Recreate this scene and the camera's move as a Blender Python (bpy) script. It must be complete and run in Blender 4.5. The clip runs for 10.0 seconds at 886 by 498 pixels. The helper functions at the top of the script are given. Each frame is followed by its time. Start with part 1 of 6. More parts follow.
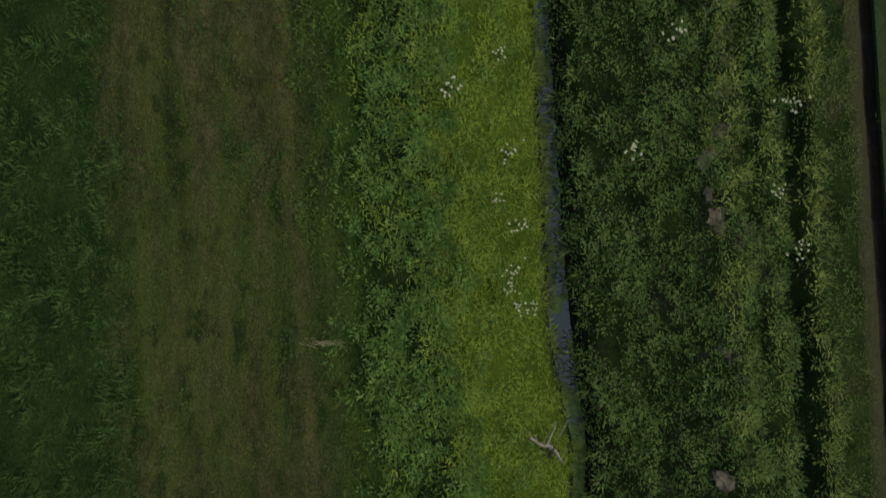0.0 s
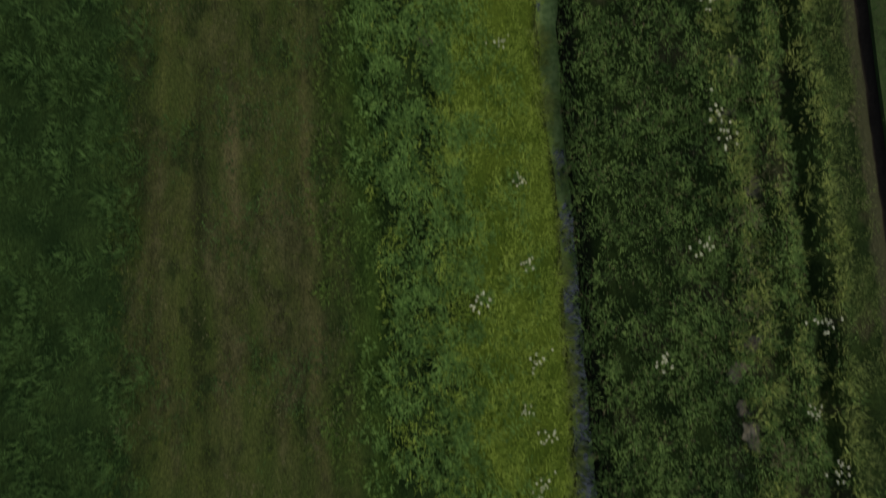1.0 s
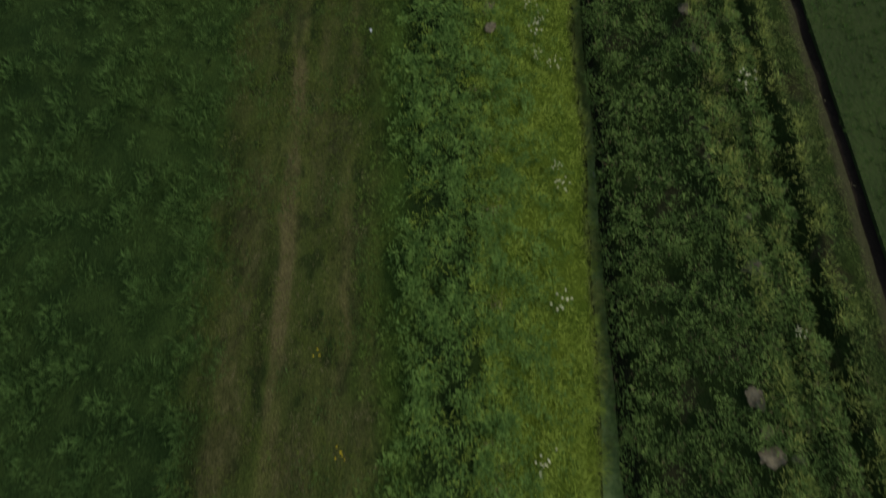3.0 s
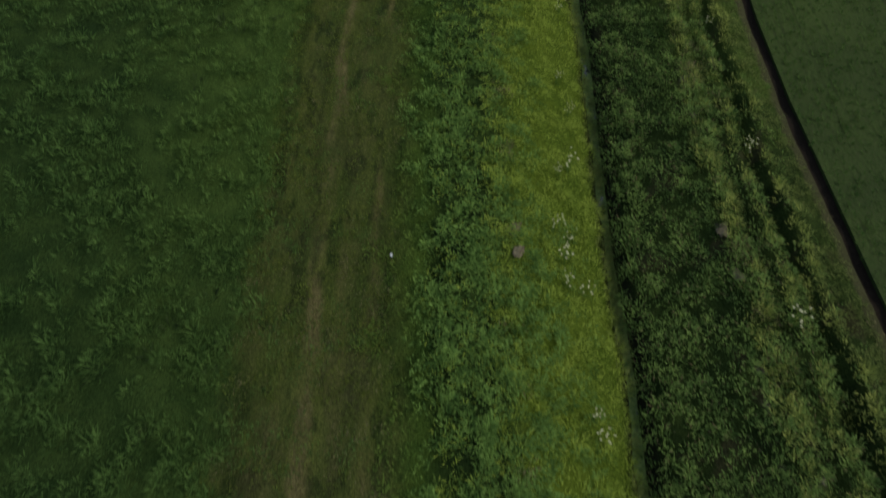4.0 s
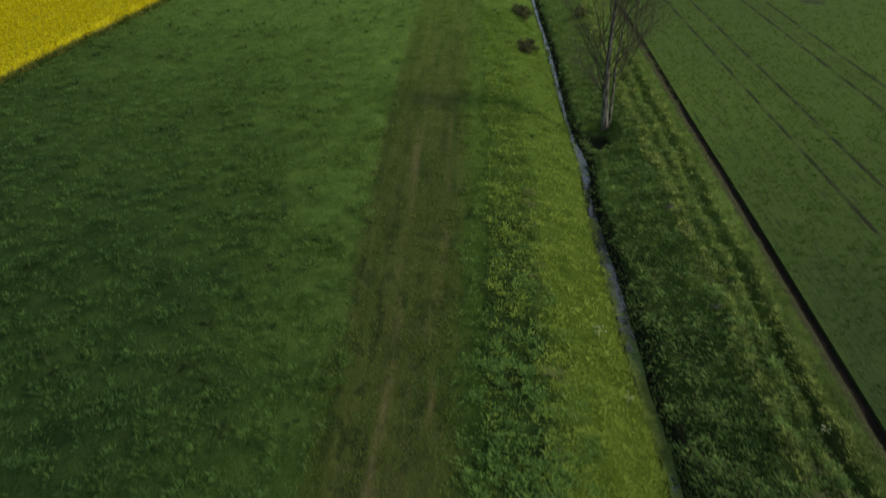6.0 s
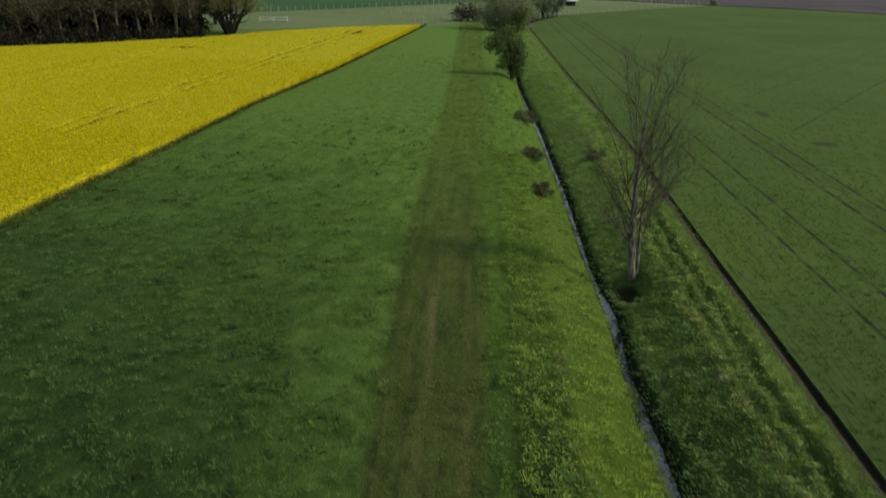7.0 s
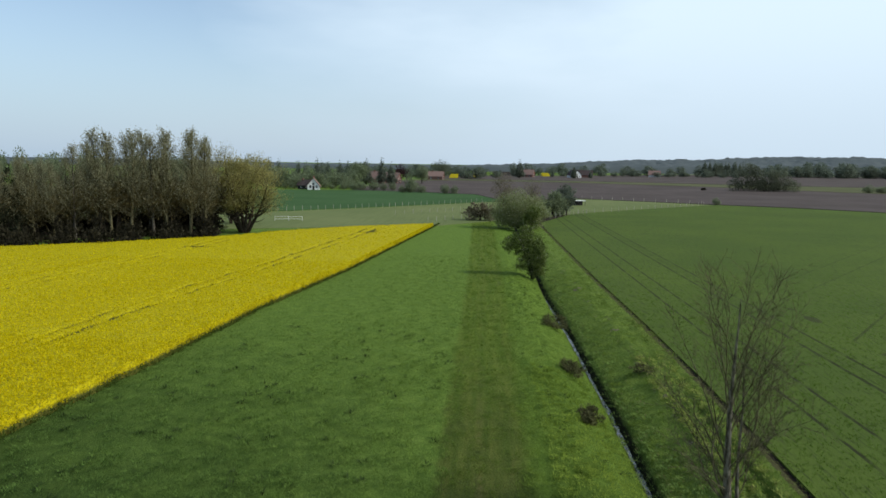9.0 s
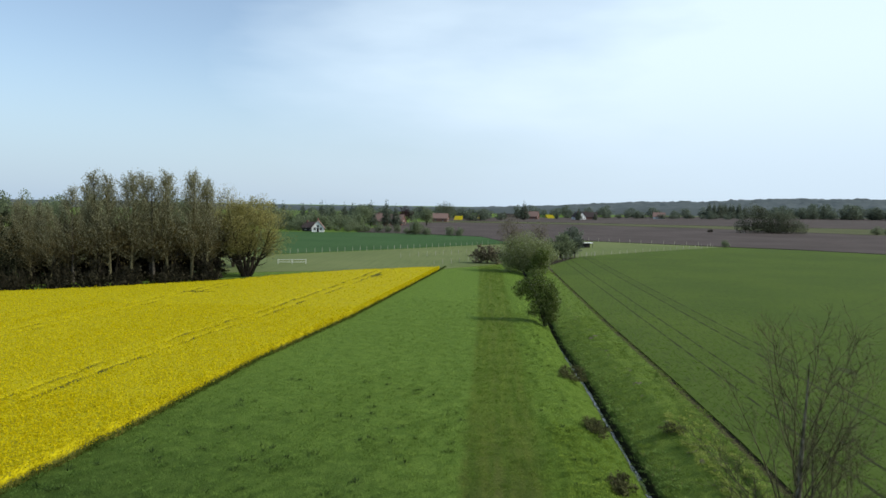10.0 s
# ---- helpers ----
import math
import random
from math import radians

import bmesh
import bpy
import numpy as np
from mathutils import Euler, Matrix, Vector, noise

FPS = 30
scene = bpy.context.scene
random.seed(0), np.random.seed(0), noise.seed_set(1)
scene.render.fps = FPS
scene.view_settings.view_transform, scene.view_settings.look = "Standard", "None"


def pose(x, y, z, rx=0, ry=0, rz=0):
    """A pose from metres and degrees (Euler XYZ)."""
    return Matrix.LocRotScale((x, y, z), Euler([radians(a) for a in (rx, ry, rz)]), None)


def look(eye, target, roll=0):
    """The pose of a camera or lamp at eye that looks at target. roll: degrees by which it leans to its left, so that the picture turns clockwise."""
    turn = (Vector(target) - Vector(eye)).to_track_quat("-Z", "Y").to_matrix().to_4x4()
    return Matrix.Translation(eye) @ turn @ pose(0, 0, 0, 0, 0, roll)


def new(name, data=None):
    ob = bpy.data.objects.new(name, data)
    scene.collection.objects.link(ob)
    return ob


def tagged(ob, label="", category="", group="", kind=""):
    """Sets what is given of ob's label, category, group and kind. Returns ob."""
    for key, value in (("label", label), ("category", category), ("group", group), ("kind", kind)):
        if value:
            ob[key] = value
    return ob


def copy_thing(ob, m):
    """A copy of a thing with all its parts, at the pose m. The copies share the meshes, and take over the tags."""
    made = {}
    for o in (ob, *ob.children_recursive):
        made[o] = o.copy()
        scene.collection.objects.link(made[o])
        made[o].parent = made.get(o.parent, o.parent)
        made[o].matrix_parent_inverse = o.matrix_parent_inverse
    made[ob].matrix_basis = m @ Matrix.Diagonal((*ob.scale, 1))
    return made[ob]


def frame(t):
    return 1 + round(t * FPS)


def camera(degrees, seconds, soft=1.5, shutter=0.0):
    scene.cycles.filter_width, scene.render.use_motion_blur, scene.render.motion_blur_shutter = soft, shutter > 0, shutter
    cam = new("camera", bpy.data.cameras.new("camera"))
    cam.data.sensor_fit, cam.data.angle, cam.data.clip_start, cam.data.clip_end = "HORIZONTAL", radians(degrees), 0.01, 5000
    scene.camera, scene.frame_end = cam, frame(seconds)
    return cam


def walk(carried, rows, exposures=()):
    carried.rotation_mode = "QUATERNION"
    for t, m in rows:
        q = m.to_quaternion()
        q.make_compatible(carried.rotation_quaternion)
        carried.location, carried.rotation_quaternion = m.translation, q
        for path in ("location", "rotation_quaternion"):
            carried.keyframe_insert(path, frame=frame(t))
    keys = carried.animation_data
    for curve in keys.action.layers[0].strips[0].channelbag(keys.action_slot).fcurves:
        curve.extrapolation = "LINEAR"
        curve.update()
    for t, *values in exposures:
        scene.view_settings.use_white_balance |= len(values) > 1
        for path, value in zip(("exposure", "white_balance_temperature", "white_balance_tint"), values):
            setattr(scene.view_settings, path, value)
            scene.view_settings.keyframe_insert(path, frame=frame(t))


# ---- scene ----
cam = camera(65.4, 10.0, soft=1.5, shutter=0.35)
METRES, EYE, TILT, LEAN, TURN = 32.33, 14.0, 0.0, 0.0, 196.3
ROWS = [
    (0.0, 0.0, 0.0, 0.0, 165.85, -91.87, -0.47),
    (0.5, -0.0029, -0.0399, -0.0012, 165.93, -90.18, -0.39),
    (1.0, -0.0038, -0.0889, -0.0027, 165.99, -85.67, -0.46),
    (1.5, -0.0059, -0.1342, -0.0038, 166.06, -80.52, -0.49),
    (2.0, -0.0085, -0.1842, -0.0044, 166.1, -74.94, -0.47),
    (2.5, -0.0104, -0.2324, -0.0049, 166.12, -69.9, -0.56),
    (3.0, -0.0133, -0.286, -0.0049, 166.12, -64.49, -0.57),
    (4.5, -0.0199, -0.4385, -0.0058, 166.25, -49.01, -0.72),
    (5.0, -0.0215, -0.4921, -0.0058, 166.31, -43.62, -0.8),
    (5.5, -0.0229, -0.5412, -0.0058, 166.36, -38.61, -0.87),
    (6.0, -0.0241, -0.5946, -0.006, 166.43, -33.16, -0.91),
    (7.5, -0.0262, -0.7455, -0.0065, 166.73, -17.51, -0.91),
    (8.0, -0.0275, -0.7973, -0.0074, 166.88, -12.27, -0.9),
    (8.5, -0.0291, -0.8453, -0.0086, 167.0, -9.44, -0.87),
    (9.0, -0.0316, -0.8975, -0.0084, 167.17, -7.16, -0.85),
    (9.5, -0.0342, -0.946, -0.0072, 167.32, -5.29, -0.82),
    (10.0, -0.0374, -0.9991, -0.0073, 167.49, -3.71, -0.8),
]
walk(cam, [(t, pose(0, 0, EYE, TILT, LEAN, TURN) @ pose(METRES * x, METRES * y, METRES * z, 90 + pitch, roll, yaw)) for t, x, y, z, yaw, pitch, roll in ROWS],
     exposures=[(0.0, -0.72, 6500, 12), (2.0, -0.82, 6500, 11), (3.5, -0.70, 6500, 9), (5.0, -0.58, 6500, 7), (6.0, -0.46, 6500, 7), (7.5, -0.25, 6450, 8), (9.0, -0.09, 6450, 8), (10.0, 0.0, 6450, 8)])


# ---------------------------------------------------------------- light
SUN_DIR = Vector((0.78, -0.13, 0.61)).normalized()      # towards the sun
world = bpy.data.worlds.new("sky")
scene.world = world
world.use_nodes = True
wt = world.node_tree
wt.nodes.clear()
sky = wt.nodes.new("ShaderNodeTexSky")
sky.sky_type = "NISHITA"
sky.sun_disc = False
sky.sun_elevation = math.asin(SUN_DIR.z)
sky.sun_rotation = math.atan2(SUN_DIR.x, SUN_DIR.y)
sky.air_density, sky.dust_density, sky.ozone_density = 1.0, 0.8, 1.5
wbg = wt.nodes.new("ShaderNodeBackground")
wbg.inputs["Strength"].default_value = 0.15
wout = wt.nodes.new("ShaderNodeOutputWorld")
wtc = wt.nodes.new("ShaderNodeTexCoord")
wmap = wt.nodes.new("ShaderNodeMapping")
wmap.inputs["Scale"].default_value = (1.0, 1.0, 3.5)
wn = wt.nodes.new("ShaderNodeTexNoise")
wn.inputs["Scale"].default_value = 1.6
wn.inputs["Detail"].default_value = 5
wr = wt.nodes.new("ShaderNodeMapRange")
wr.inputs["From Min"].default_value, wr.inputs["From Max"].default_value = 0.3, 0.75
wr.inputs["To Min"].default_value, wr.inputs["To Max"].default_value = 0.12, 0.88
wmix = wt.nodes.new("ShaderNodeMix")
wmix.data_type = "RGBA"
wmix.inputs["B"].default_value = (5.9, 6.95, 7.9, 1)      # thin high cloud
wt.links.new(wtc.outputs["Generated"], wmap.inputs["Vector"])
wt.links.new(wmap.outputs["Vector"], wn.inputs["Vector"])
wsep = wt.nodes.new("ShaderNodeSeparateXYZ")
wadd = wt.nodes.new("ShaderNodeMath")
wadd.operation = "MULTIPLY_ADD"                          # the veil thickens towards the sun's side
wadd.inputs[1].default_value = 0.75
wt.links.new(wtc.outputs["Generated"], wsep.inputs[0])
wt.links.new(wsep.outputs[0], wadd.inputs[0])
wt.links.new(wn.outputs["Fac"], wadd.inputs[2])
wt.links.new(wadd.outputs[0], wr.inputs["Value"])
wlow = wt.nodes.new("ShaderNodeMapRange")                # haze over the horizon
wlow.interpolation_type = "SMOOTHSTEP"
wlow.inputs["From Min"].default_value, wlow.inputs["From Max"].default_value = 0.0, 0.22
wlow.inputs["To Min"].default_value, wlow.inputs["To Max"].default_value = 0.8, 0.0
whaze = wt.nodes.new("ShaderNodeMix")
whaze.data_type = "RGBA"
wt.links.new(wsep.outputs[2], wlow.inputs["Value"])
wt.links.new(wr.outputs["Result"], wmix.inputs["Factor"])
wside = wt.nodes.new("ShaderNodeMapRange")               # bluer away from the sun
wside.inputs["From Min"].default_value, wside.inputs["From Max"].default_value = -0.6, 0.2
wtint = wt.nodes.new("ShaderNodeMix")
wtint.data_type = "RGBA"
wtint.inputs["A"].default_value, wtint.inputs["B"].default_value = (3.0, 4.0, 5.3, 1), (4.2, 5.1, 6.1, 1)
wt.links.new(wsep.outputs[0], wside.inputs["Value"])
wt.links.new(wside.outputs["Result"], wtint.inputs["Factor"])
wt.links.new(wtint.outputs["Result"], whaze.inputs["B"])
wt.links.new(wlow.outputs["Result"], whaze.inputs["Factor"])
wt.links.new(sky.outputs["Color"], wmix.inputs["A"])
wt.links.new(wmix.outputs["Result"], whaze.inputs["A"])
wt.links.new(whaze.outputs["Result"], wbg.inputs["Color"])
wt.links.new(wbg.outputs["Background"], wout.inputs["Surface"])

sun_data = bpy.data.lights.new("sun", "SUN")
sun_data.energy, sun_data.angle, sun_data.color = 3.0, radians(8), (1.0, 0.95, 0.85)
sun = new("sun", sun_data)
sun.matrix_world = look(SUN_DIR * 60, (0, 0, 0))


# ---------------------------------------------------------------- materials
class Nodes:
    """A short way to wire a material."""

    def __init__(self, name, rough=0.8, metal=0.0):
        self.m = bpy.data.materials.new(name)
        self.m.use_nodes = True
        self.t = self.m.node_tree
        self.b = self.t.nodes["Principled BSDF"]
        self.b.inputs["Roughness"].default_value = rough
        self.b.inputs["Metallic"].default_value = metal
        self.b.inputs["Specular IOR Level"].default_value = 0.04
        self.pos = self.t.nodes.new("ShaderNodeTexCoord").outputs["Object"]

    def put(self, socket, v):
        if isinstance(v, bpy.types.NodeSocket):
            self.t.links.new(v, socket)
        elif isinstance(v, (tuple, list)) and len(v) == 3 and socket.type == "RGBA":
            socket.default_value = (*v, 1)
        else:
            socket.default_value = v

    def noise(self, scale, detail=3, stretch=None, rough=0.55):
        n = self.t.nodes.new("ShaderNodeTexNoise")
        n.inputs["Scale"].default_value, n.inputs["Detail"].default_value, n.inputs["Roughness"].default_value = scale, detail, rough
        src = self.pos
        if stretch:
            k = self.t.nodes.new("ShaderNodeMapping")
            k.inputs["Scale"].default_value = stretch
            self.t.links.new(self.pos, k.inputs["Vector"])
            src = k.outputs["Vector"]
        self.t.links.new(src, n.inputs["Vector"])
        return n.outputs["Fac"]

    def span(self, v, a, b, lo=0.0, hi=1.0, smooth=True):
        n = self.t.nodes.new("ShaderNodeMapRange")
        n.interpolation_type = "SMOOTHSTEP" if smooth else "LINEAR"
        self.put(n.inputs["Value"], v)
        for key, val in (("From Min", a), ("From Max", b), ("To Min", lo), ("To Max", hi)):
            n.inputs[key].default_value = val
        return n.outputs["Result"]

    def math(self, op, a, b=0.0):
        n = self.t.nodes.new("ShaderNodeMath")
        n.operation = op
        self.put(n.inputs[0], a)
        self.put(n.inputs[1], b)
        return n.outputs[0]

    def mix(self, f, a, b, mode="MIX"):
        n = self.t.nodes.new("ShaderNodeMix")
        n.data_type, n.blend_type = "RGBA", mode
        self.put(n.inputs["Factor"], f)
        self.put(n.inputs["A"], a)
        self.put(n.inputs["B"], b)
        return n.outputs["Result"]

    def attr(self, name):
        n = self.t.nodes.new("ShaderNodeAttribute")
        n.attribute_name = name
        return n.outputs["Fac"]

    def island(self):
        return self.t.nodes.new("ShaderNodeNewGeometry").outputs["Random Per Island"]

    def done(self, color, height=None, bump=0.3, dist=0.05, through_light=0.0):
        self.put(self.b.inputs["Base Color"], color)
        if height is not None:
            n = self.t.nodes.new("ShaderNodeBump")
            n.inputs["Strength"].default_value, n.inputs["Distance"].default_value = bump, dist
            self.t.links.new(height, n.inputs["Height"])
            self.t.links.new(n.outputs["Normal"], self.b.inputs["Normal"])
        if through_light:
            tr = self.t.nodes.new("ShaderNodeBsdfTranslucent")
            self.put(tr.inputs["Color"], color)
            mx = self.t.nodes.new("ShaderNodeMixShader")
            mx.inputs[0].default_value = through_light
            self.t.links.new(self.b.outputs[0], mx.inputs[1])
            self.t.links.new(tr.outputs[0], mx.inputs[2])
            self.t.links.new(mx.outputs[0], self.t.nodes["Material Output"].inputs["Surface"])
        return self.m


def leaf_mat(name, dark, light, odd=None, odd_share=0.0, glow=0.3, patch=2.3, rough=0.6, along=None):
    """Leaves: colour varies from leaf to leaf and in patches over the ground; along (y0, y1, dark, light) is the growth further up the ditch."""
    n = Nodes(name, rough)
    f = n.math("ADD", n.math("MULTIPLY", n.island(), 0.30), n.math("MULTIPLY", n.noise(patch, 4), 0.80))
    f = n.span(f, 0.22, 0.86)
    c = n.mix(f, dark, light)
    if along:
        sep = n.t.nodes.new("ShaderNodeSeparateXYZ")
        n.t.links.new(n.pos, sep.inputs[0])
        place_ = n.math("ADD", sep.outputs[1], n.math("MULTIPLY", n.math("SUBTRACT", n.noise(0.3, 3), 0.5), 16))
        c = n.mix(n.span(place_, along[0], along[1]), c, n.mix(f, along[2], along[3]))
    if odd:
        c = n.mix(n.span(n.island(), 1 - odd_share - 0.02, 1 - odd_share), c, odd)
    return n.done(c, through_light=glow)


def meadow_brightness(n, u, y):
    """Brightness along the track and towards the rape: richer drifts, plus painted lens falloff."""
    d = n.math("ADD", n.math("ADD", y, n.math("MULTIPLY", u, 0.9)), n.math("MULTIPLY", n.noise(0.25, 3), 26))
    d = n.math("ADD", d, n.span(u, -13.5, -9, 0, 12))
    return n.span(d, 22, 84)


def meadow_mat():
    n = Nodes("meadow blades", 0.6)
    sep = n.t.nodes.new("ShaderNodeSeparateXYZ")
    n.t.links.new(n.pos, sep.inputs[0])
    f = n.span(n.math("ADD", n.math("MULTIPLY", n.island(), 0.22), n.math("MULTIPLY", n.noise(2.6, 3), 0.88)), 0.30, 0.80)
    dim_tone = n.mix(f, (0.032, 0.066, 0.017), (0.120, 0.206, 0.052))
    bright_tone = n.mix(f, (0.098, 0.162, 0.027), (0.178, 0.258, 0.050))
    return n.done(n.mix(meadow_brightness(n, n.math("ADD", sep.outputs[0], 0.7), sep.outputs[1]), dim_tone, bright_tone), through_light=0.37)


def plain_mat(name, a, b, scale=6.0, rough=0.8, metal=0.0, bump=0.2, stretch=None):
    n = Nodes(name, rough, metal)
    f = n.noise(scale, 4, stretch)
    return n.done(n.mix(n.span(f, 0.3, 0.7), a, b), n.noise(scale * 5, 3, stretch), bump, 0.02)


def bark_mat(name, a, b):
    n = Nodes(name, 0.9)
    f = n.noise(9, 4, (1, 1, 0.25))
    return n.done(n.mix(n.span(f, 0.35, 0.65), a, b), n.noise(30, 3, (1, 1, 0.2)), 0.5, 0.02)


def ground_mat():
    """Thatch, moss and earth between the blades, strip by strip across the ditch, darkened for the shade in the gaps.
    """
    n = Nodes("meadow ground", 0.95)
    u = n.math("ADD", n.attr("u"), n.math("MULTIPLY", n.math("SUBTRACT", n.noise(0.9, 3), 0.5), 0.8))
    fine = n.noise(14, 4)
    mid = n.noise(1.1, 3)
    streak = n.noise(1.0, 4, (2.2, 0.12, 1))
    y = n.t.nodes.new("ShaderNodeSeparateXYZ")
    n.t.links.new(n.pos, y.inputs[0])
    y, z = y.outputs[1], y.outputs[2]
    meadow = n.mix(n.span(mid, 0.3, 0.7), (0.019, 0.038, 0.010), (0.038, 0.066, 0.016))
    # brighter along the track and towards the rape: lush drifts, plus painted lens falloff
    meadow = n.mix(meadow_brightness(n, n.attr("u"), y), meadow, n.mix(n.span(mid, 0.3, 0.7), (0.088, 0.146, 0.025), (0.120, 0.184, 0.034)))
    track = n.mix(n.span(streak, 0.3, 0.72), (0.050, 0.072, 0.015), (0.092, 0.104, 0.026))
    track = n.mix(n.span(n.noise(0.7, 4, (1.3, 0.6, 1)), 0.55, 0.7, 0, 0.7), track, (0.028, 0.044, 0.011))
    track = n.mix(n.span(y, 45, 85, 0, 0.7), track, n.mix(n.span(streak, 0.3, 0.72), (0.084, 0.138, 0.016), (0.114, 0.166, 0.022)))
    track = n.mix(n.math("MULTIPLY", n.span(n.noise(1.7, 4, (1.4, 0.7, 1)), 0.52, 0.64), n.span(y, 30, 50, 0.85, 0.15)), track, (0.024, 0.038, 0.010))
    worn = n.math("MULTIPLY", n.span(n.noise(0.8, 4, (1.6, 0.5, 1)), 0.42, 0.68), n.span(y, 2, 38, 0.8, 0.10))
    track = n.mix(worn, track, n.mix(n.span(n.noise(5, 4, (1, 0.5, 1)), 0.4, 0.7), (0.060, 0.057, 0.022), (0.116, 0.103, 0.043)))
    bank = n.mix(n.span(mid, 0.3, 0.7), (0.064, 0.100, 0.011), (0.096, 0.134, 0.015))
    verge = n.mix(n.span(mid, 0.3, 0.7), (0.036, 0.068, 0.012), (0.060, 0.098, 0.016))
    strip = n.mix(n.span(mid, 0.3, 0.7), (0.016, 0.030, 0.008), (0.032, 0.056, 0.012))
    strip = n.mix(n.span(u, -3.9, -3.3, 1, 0), strip, verge)
    # further along the herbs give way to one even sward down to the water
    sward = n.mix(n.span(mid, 0.3, 0.7), (0.082, 0.136, 0.020), (0.114, 0.174, 0.028))
    even = n.span(n.math("ADD", y, n.math("MULTIPLY", n.noise(0.3, 3), 20)), 42, 72)
    strip, verge, bank = n.mix(even, strip, sward), n.mix(even, verge, sward), n.mix(even, bank, sward)
    mud = n.mix(fine, (0.012, 0.014, 0.007), (0.034, 0.036, 0.018))
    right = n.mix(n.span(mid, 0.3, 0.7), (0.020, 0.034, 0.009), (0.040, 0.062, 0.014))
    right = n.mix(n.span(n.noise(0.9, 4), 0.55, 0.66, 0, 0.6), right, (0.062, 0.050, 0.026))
    # the nettles give way to grass further along
    turn = n.math("ADD", n.math("ADD", y, n.math("MULTIPLY", u, 3.0)), n.math("MULTIPLY", n.noise(0.3, 3), 24))
    right = n.mix(n.span(turn, 48, 76), right, n.mix(n.span(mid, 0.3, 0.7), (0.090, 0.140, 0.026), (0.125, 0.178, 0.034)))
    dry = n.mix(fine, (0.050, 0.054, 0.022), (0.098, 0.090, 0.042))
    soil = n.mix(fine, (0.016, 0.012, 0.009), (0.044, 0.034, 0.025))
    ul = n.math("ADD", u, n.math("MULTIPLY", n.math("SUBTRACT", n.noise(2.2, 4), 0.5), 0.6))
    c = n.mix(n.span(ul, -8.25, -7.6), meadow, track)
    # wheel ruts: worn pale lines beside dark grooves
    us = n.math("ADD", n.attr("u"), n.math("MULTIPLY", n.math("SUBTRACT", n.noise(0.6, 4), 0.5), 0.5))
    for centre, half, tone, most in ((-6.35, 0.17, (0.140, 0.118, 0.048), 0.9), (-5.02, 0.09, (0.120, 0.108, 0.038), 0.9), (-5.7, 0.1, (0.09, 0.080, 0.030), 0.4),
                                     (-7.72, 0.16, (0.022, 0.036, 0.009), 0.75), (-6.80, 0.13, (0.024, 0.032, 0.010), 0.75), (-4.68, 0.16, (0.026, 0.044, 0.010), 0.6), (-5.35, 0.1, (0.030, 0.040, 0.012), 0.4)):
        rut = n.math("MULTIPLY", n.span(us, centre - half - 0.1, centre - half + 0.1), n.span(us, centre + half - 0.1, centre + half + 0.1, 1, 0))
        c = n.mix(n.math("MULTIPLY", rut, n.math("MULTIPLY", n.span(n.noise(0.9, 4, (1.6, 0.35, 1)), 0.42, 0.66, 0.08, most), n.span(y, 34, 70, 1, 0.2))), c, tone)
    c = n.mix(n.span(u, -4.95, -3.8), c, strip)
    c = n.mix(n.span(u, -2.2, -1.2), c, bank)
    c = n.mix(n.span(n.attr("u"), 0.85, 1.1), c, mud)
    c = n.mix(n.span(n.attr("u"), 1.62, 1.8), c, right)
    bare = n.math("MULTIPLY", n.span(u, 3.6, 3.9), n.span(u, 4.3, 4.6, 1, 0))
    c = n.mix(n.math("MULTIPLY", bare, n.span(n.noise(1.2, 3), 0.60, 0.68)), c, (0.15, 0.125, 0.095))
    c = n.mix(n.span(n.math("ADD", n.attr("u"), n.math("MULTIPLY", n.noise(2.5, 3), 0.3)), 6.24, 6.36), c, dry)
    c = n.mix(n.span(n.math("ADD", n.attr("u"), n.math("MULTIPLY", n.math("SUBTRACT", n.noise(3.0, 3), 0.5), 0.12)), 6.42, 6.47), c, soil)
    c = n.mix(n.span(n.attr("u"), 30, 40), c, meadow)
    c = n.mix(n.math("MULTIPLY", n.span(z, -1.25, -1.6), n.span(n.attr("u"), 1.5, 1.7)), c, mud)
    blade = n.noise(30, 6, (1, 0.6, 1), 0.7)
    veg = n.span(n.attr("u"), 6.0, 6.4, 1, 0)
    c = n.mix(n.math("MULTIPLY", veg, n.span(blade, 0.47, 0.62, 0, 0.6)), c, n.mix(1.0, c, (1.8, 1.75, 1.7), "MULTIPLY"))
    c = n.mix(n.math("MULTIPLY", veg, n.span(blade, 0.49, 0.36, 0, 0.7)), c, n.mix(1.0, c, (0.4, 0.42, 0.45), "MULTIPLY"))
    h = n.math("ADD", n.math("MULTIPLY", n.noise(5, 4), 1.0), n.math("MULTIPLY", blade, 0.9))
    return n.done(c, h, 1.0, 0.12)


# wheel tracks through the cereal: x at y = 0, slope, half width, how bare, from which y
WHEELS = [(11.2, 0.0, 0.12, 0.9, -60), (13.3, 0.0, 0.12, 0.9, -60), (17.75, 0.0, 0.15, 0.85, -60), (19.6, 0.0, 0.15, 0.8, -60), (18.7, 0.0, 0.5, 0.15, -60),
          (-42.6, 0.777, 0.17, 0.6, 84), (-56.7, 0.806, 0.17, 0.35, 100), (-61.0, 0.800, 0.17, 0.3, 100)]
# thin spots in the cereal: x, y, half sizes
THIN = [(22.9, 91.6, 0.7, 1.6), (22.9, 96.0, 0.4, 0.6), (23.6, 79.7, 1.2, 1.0)]


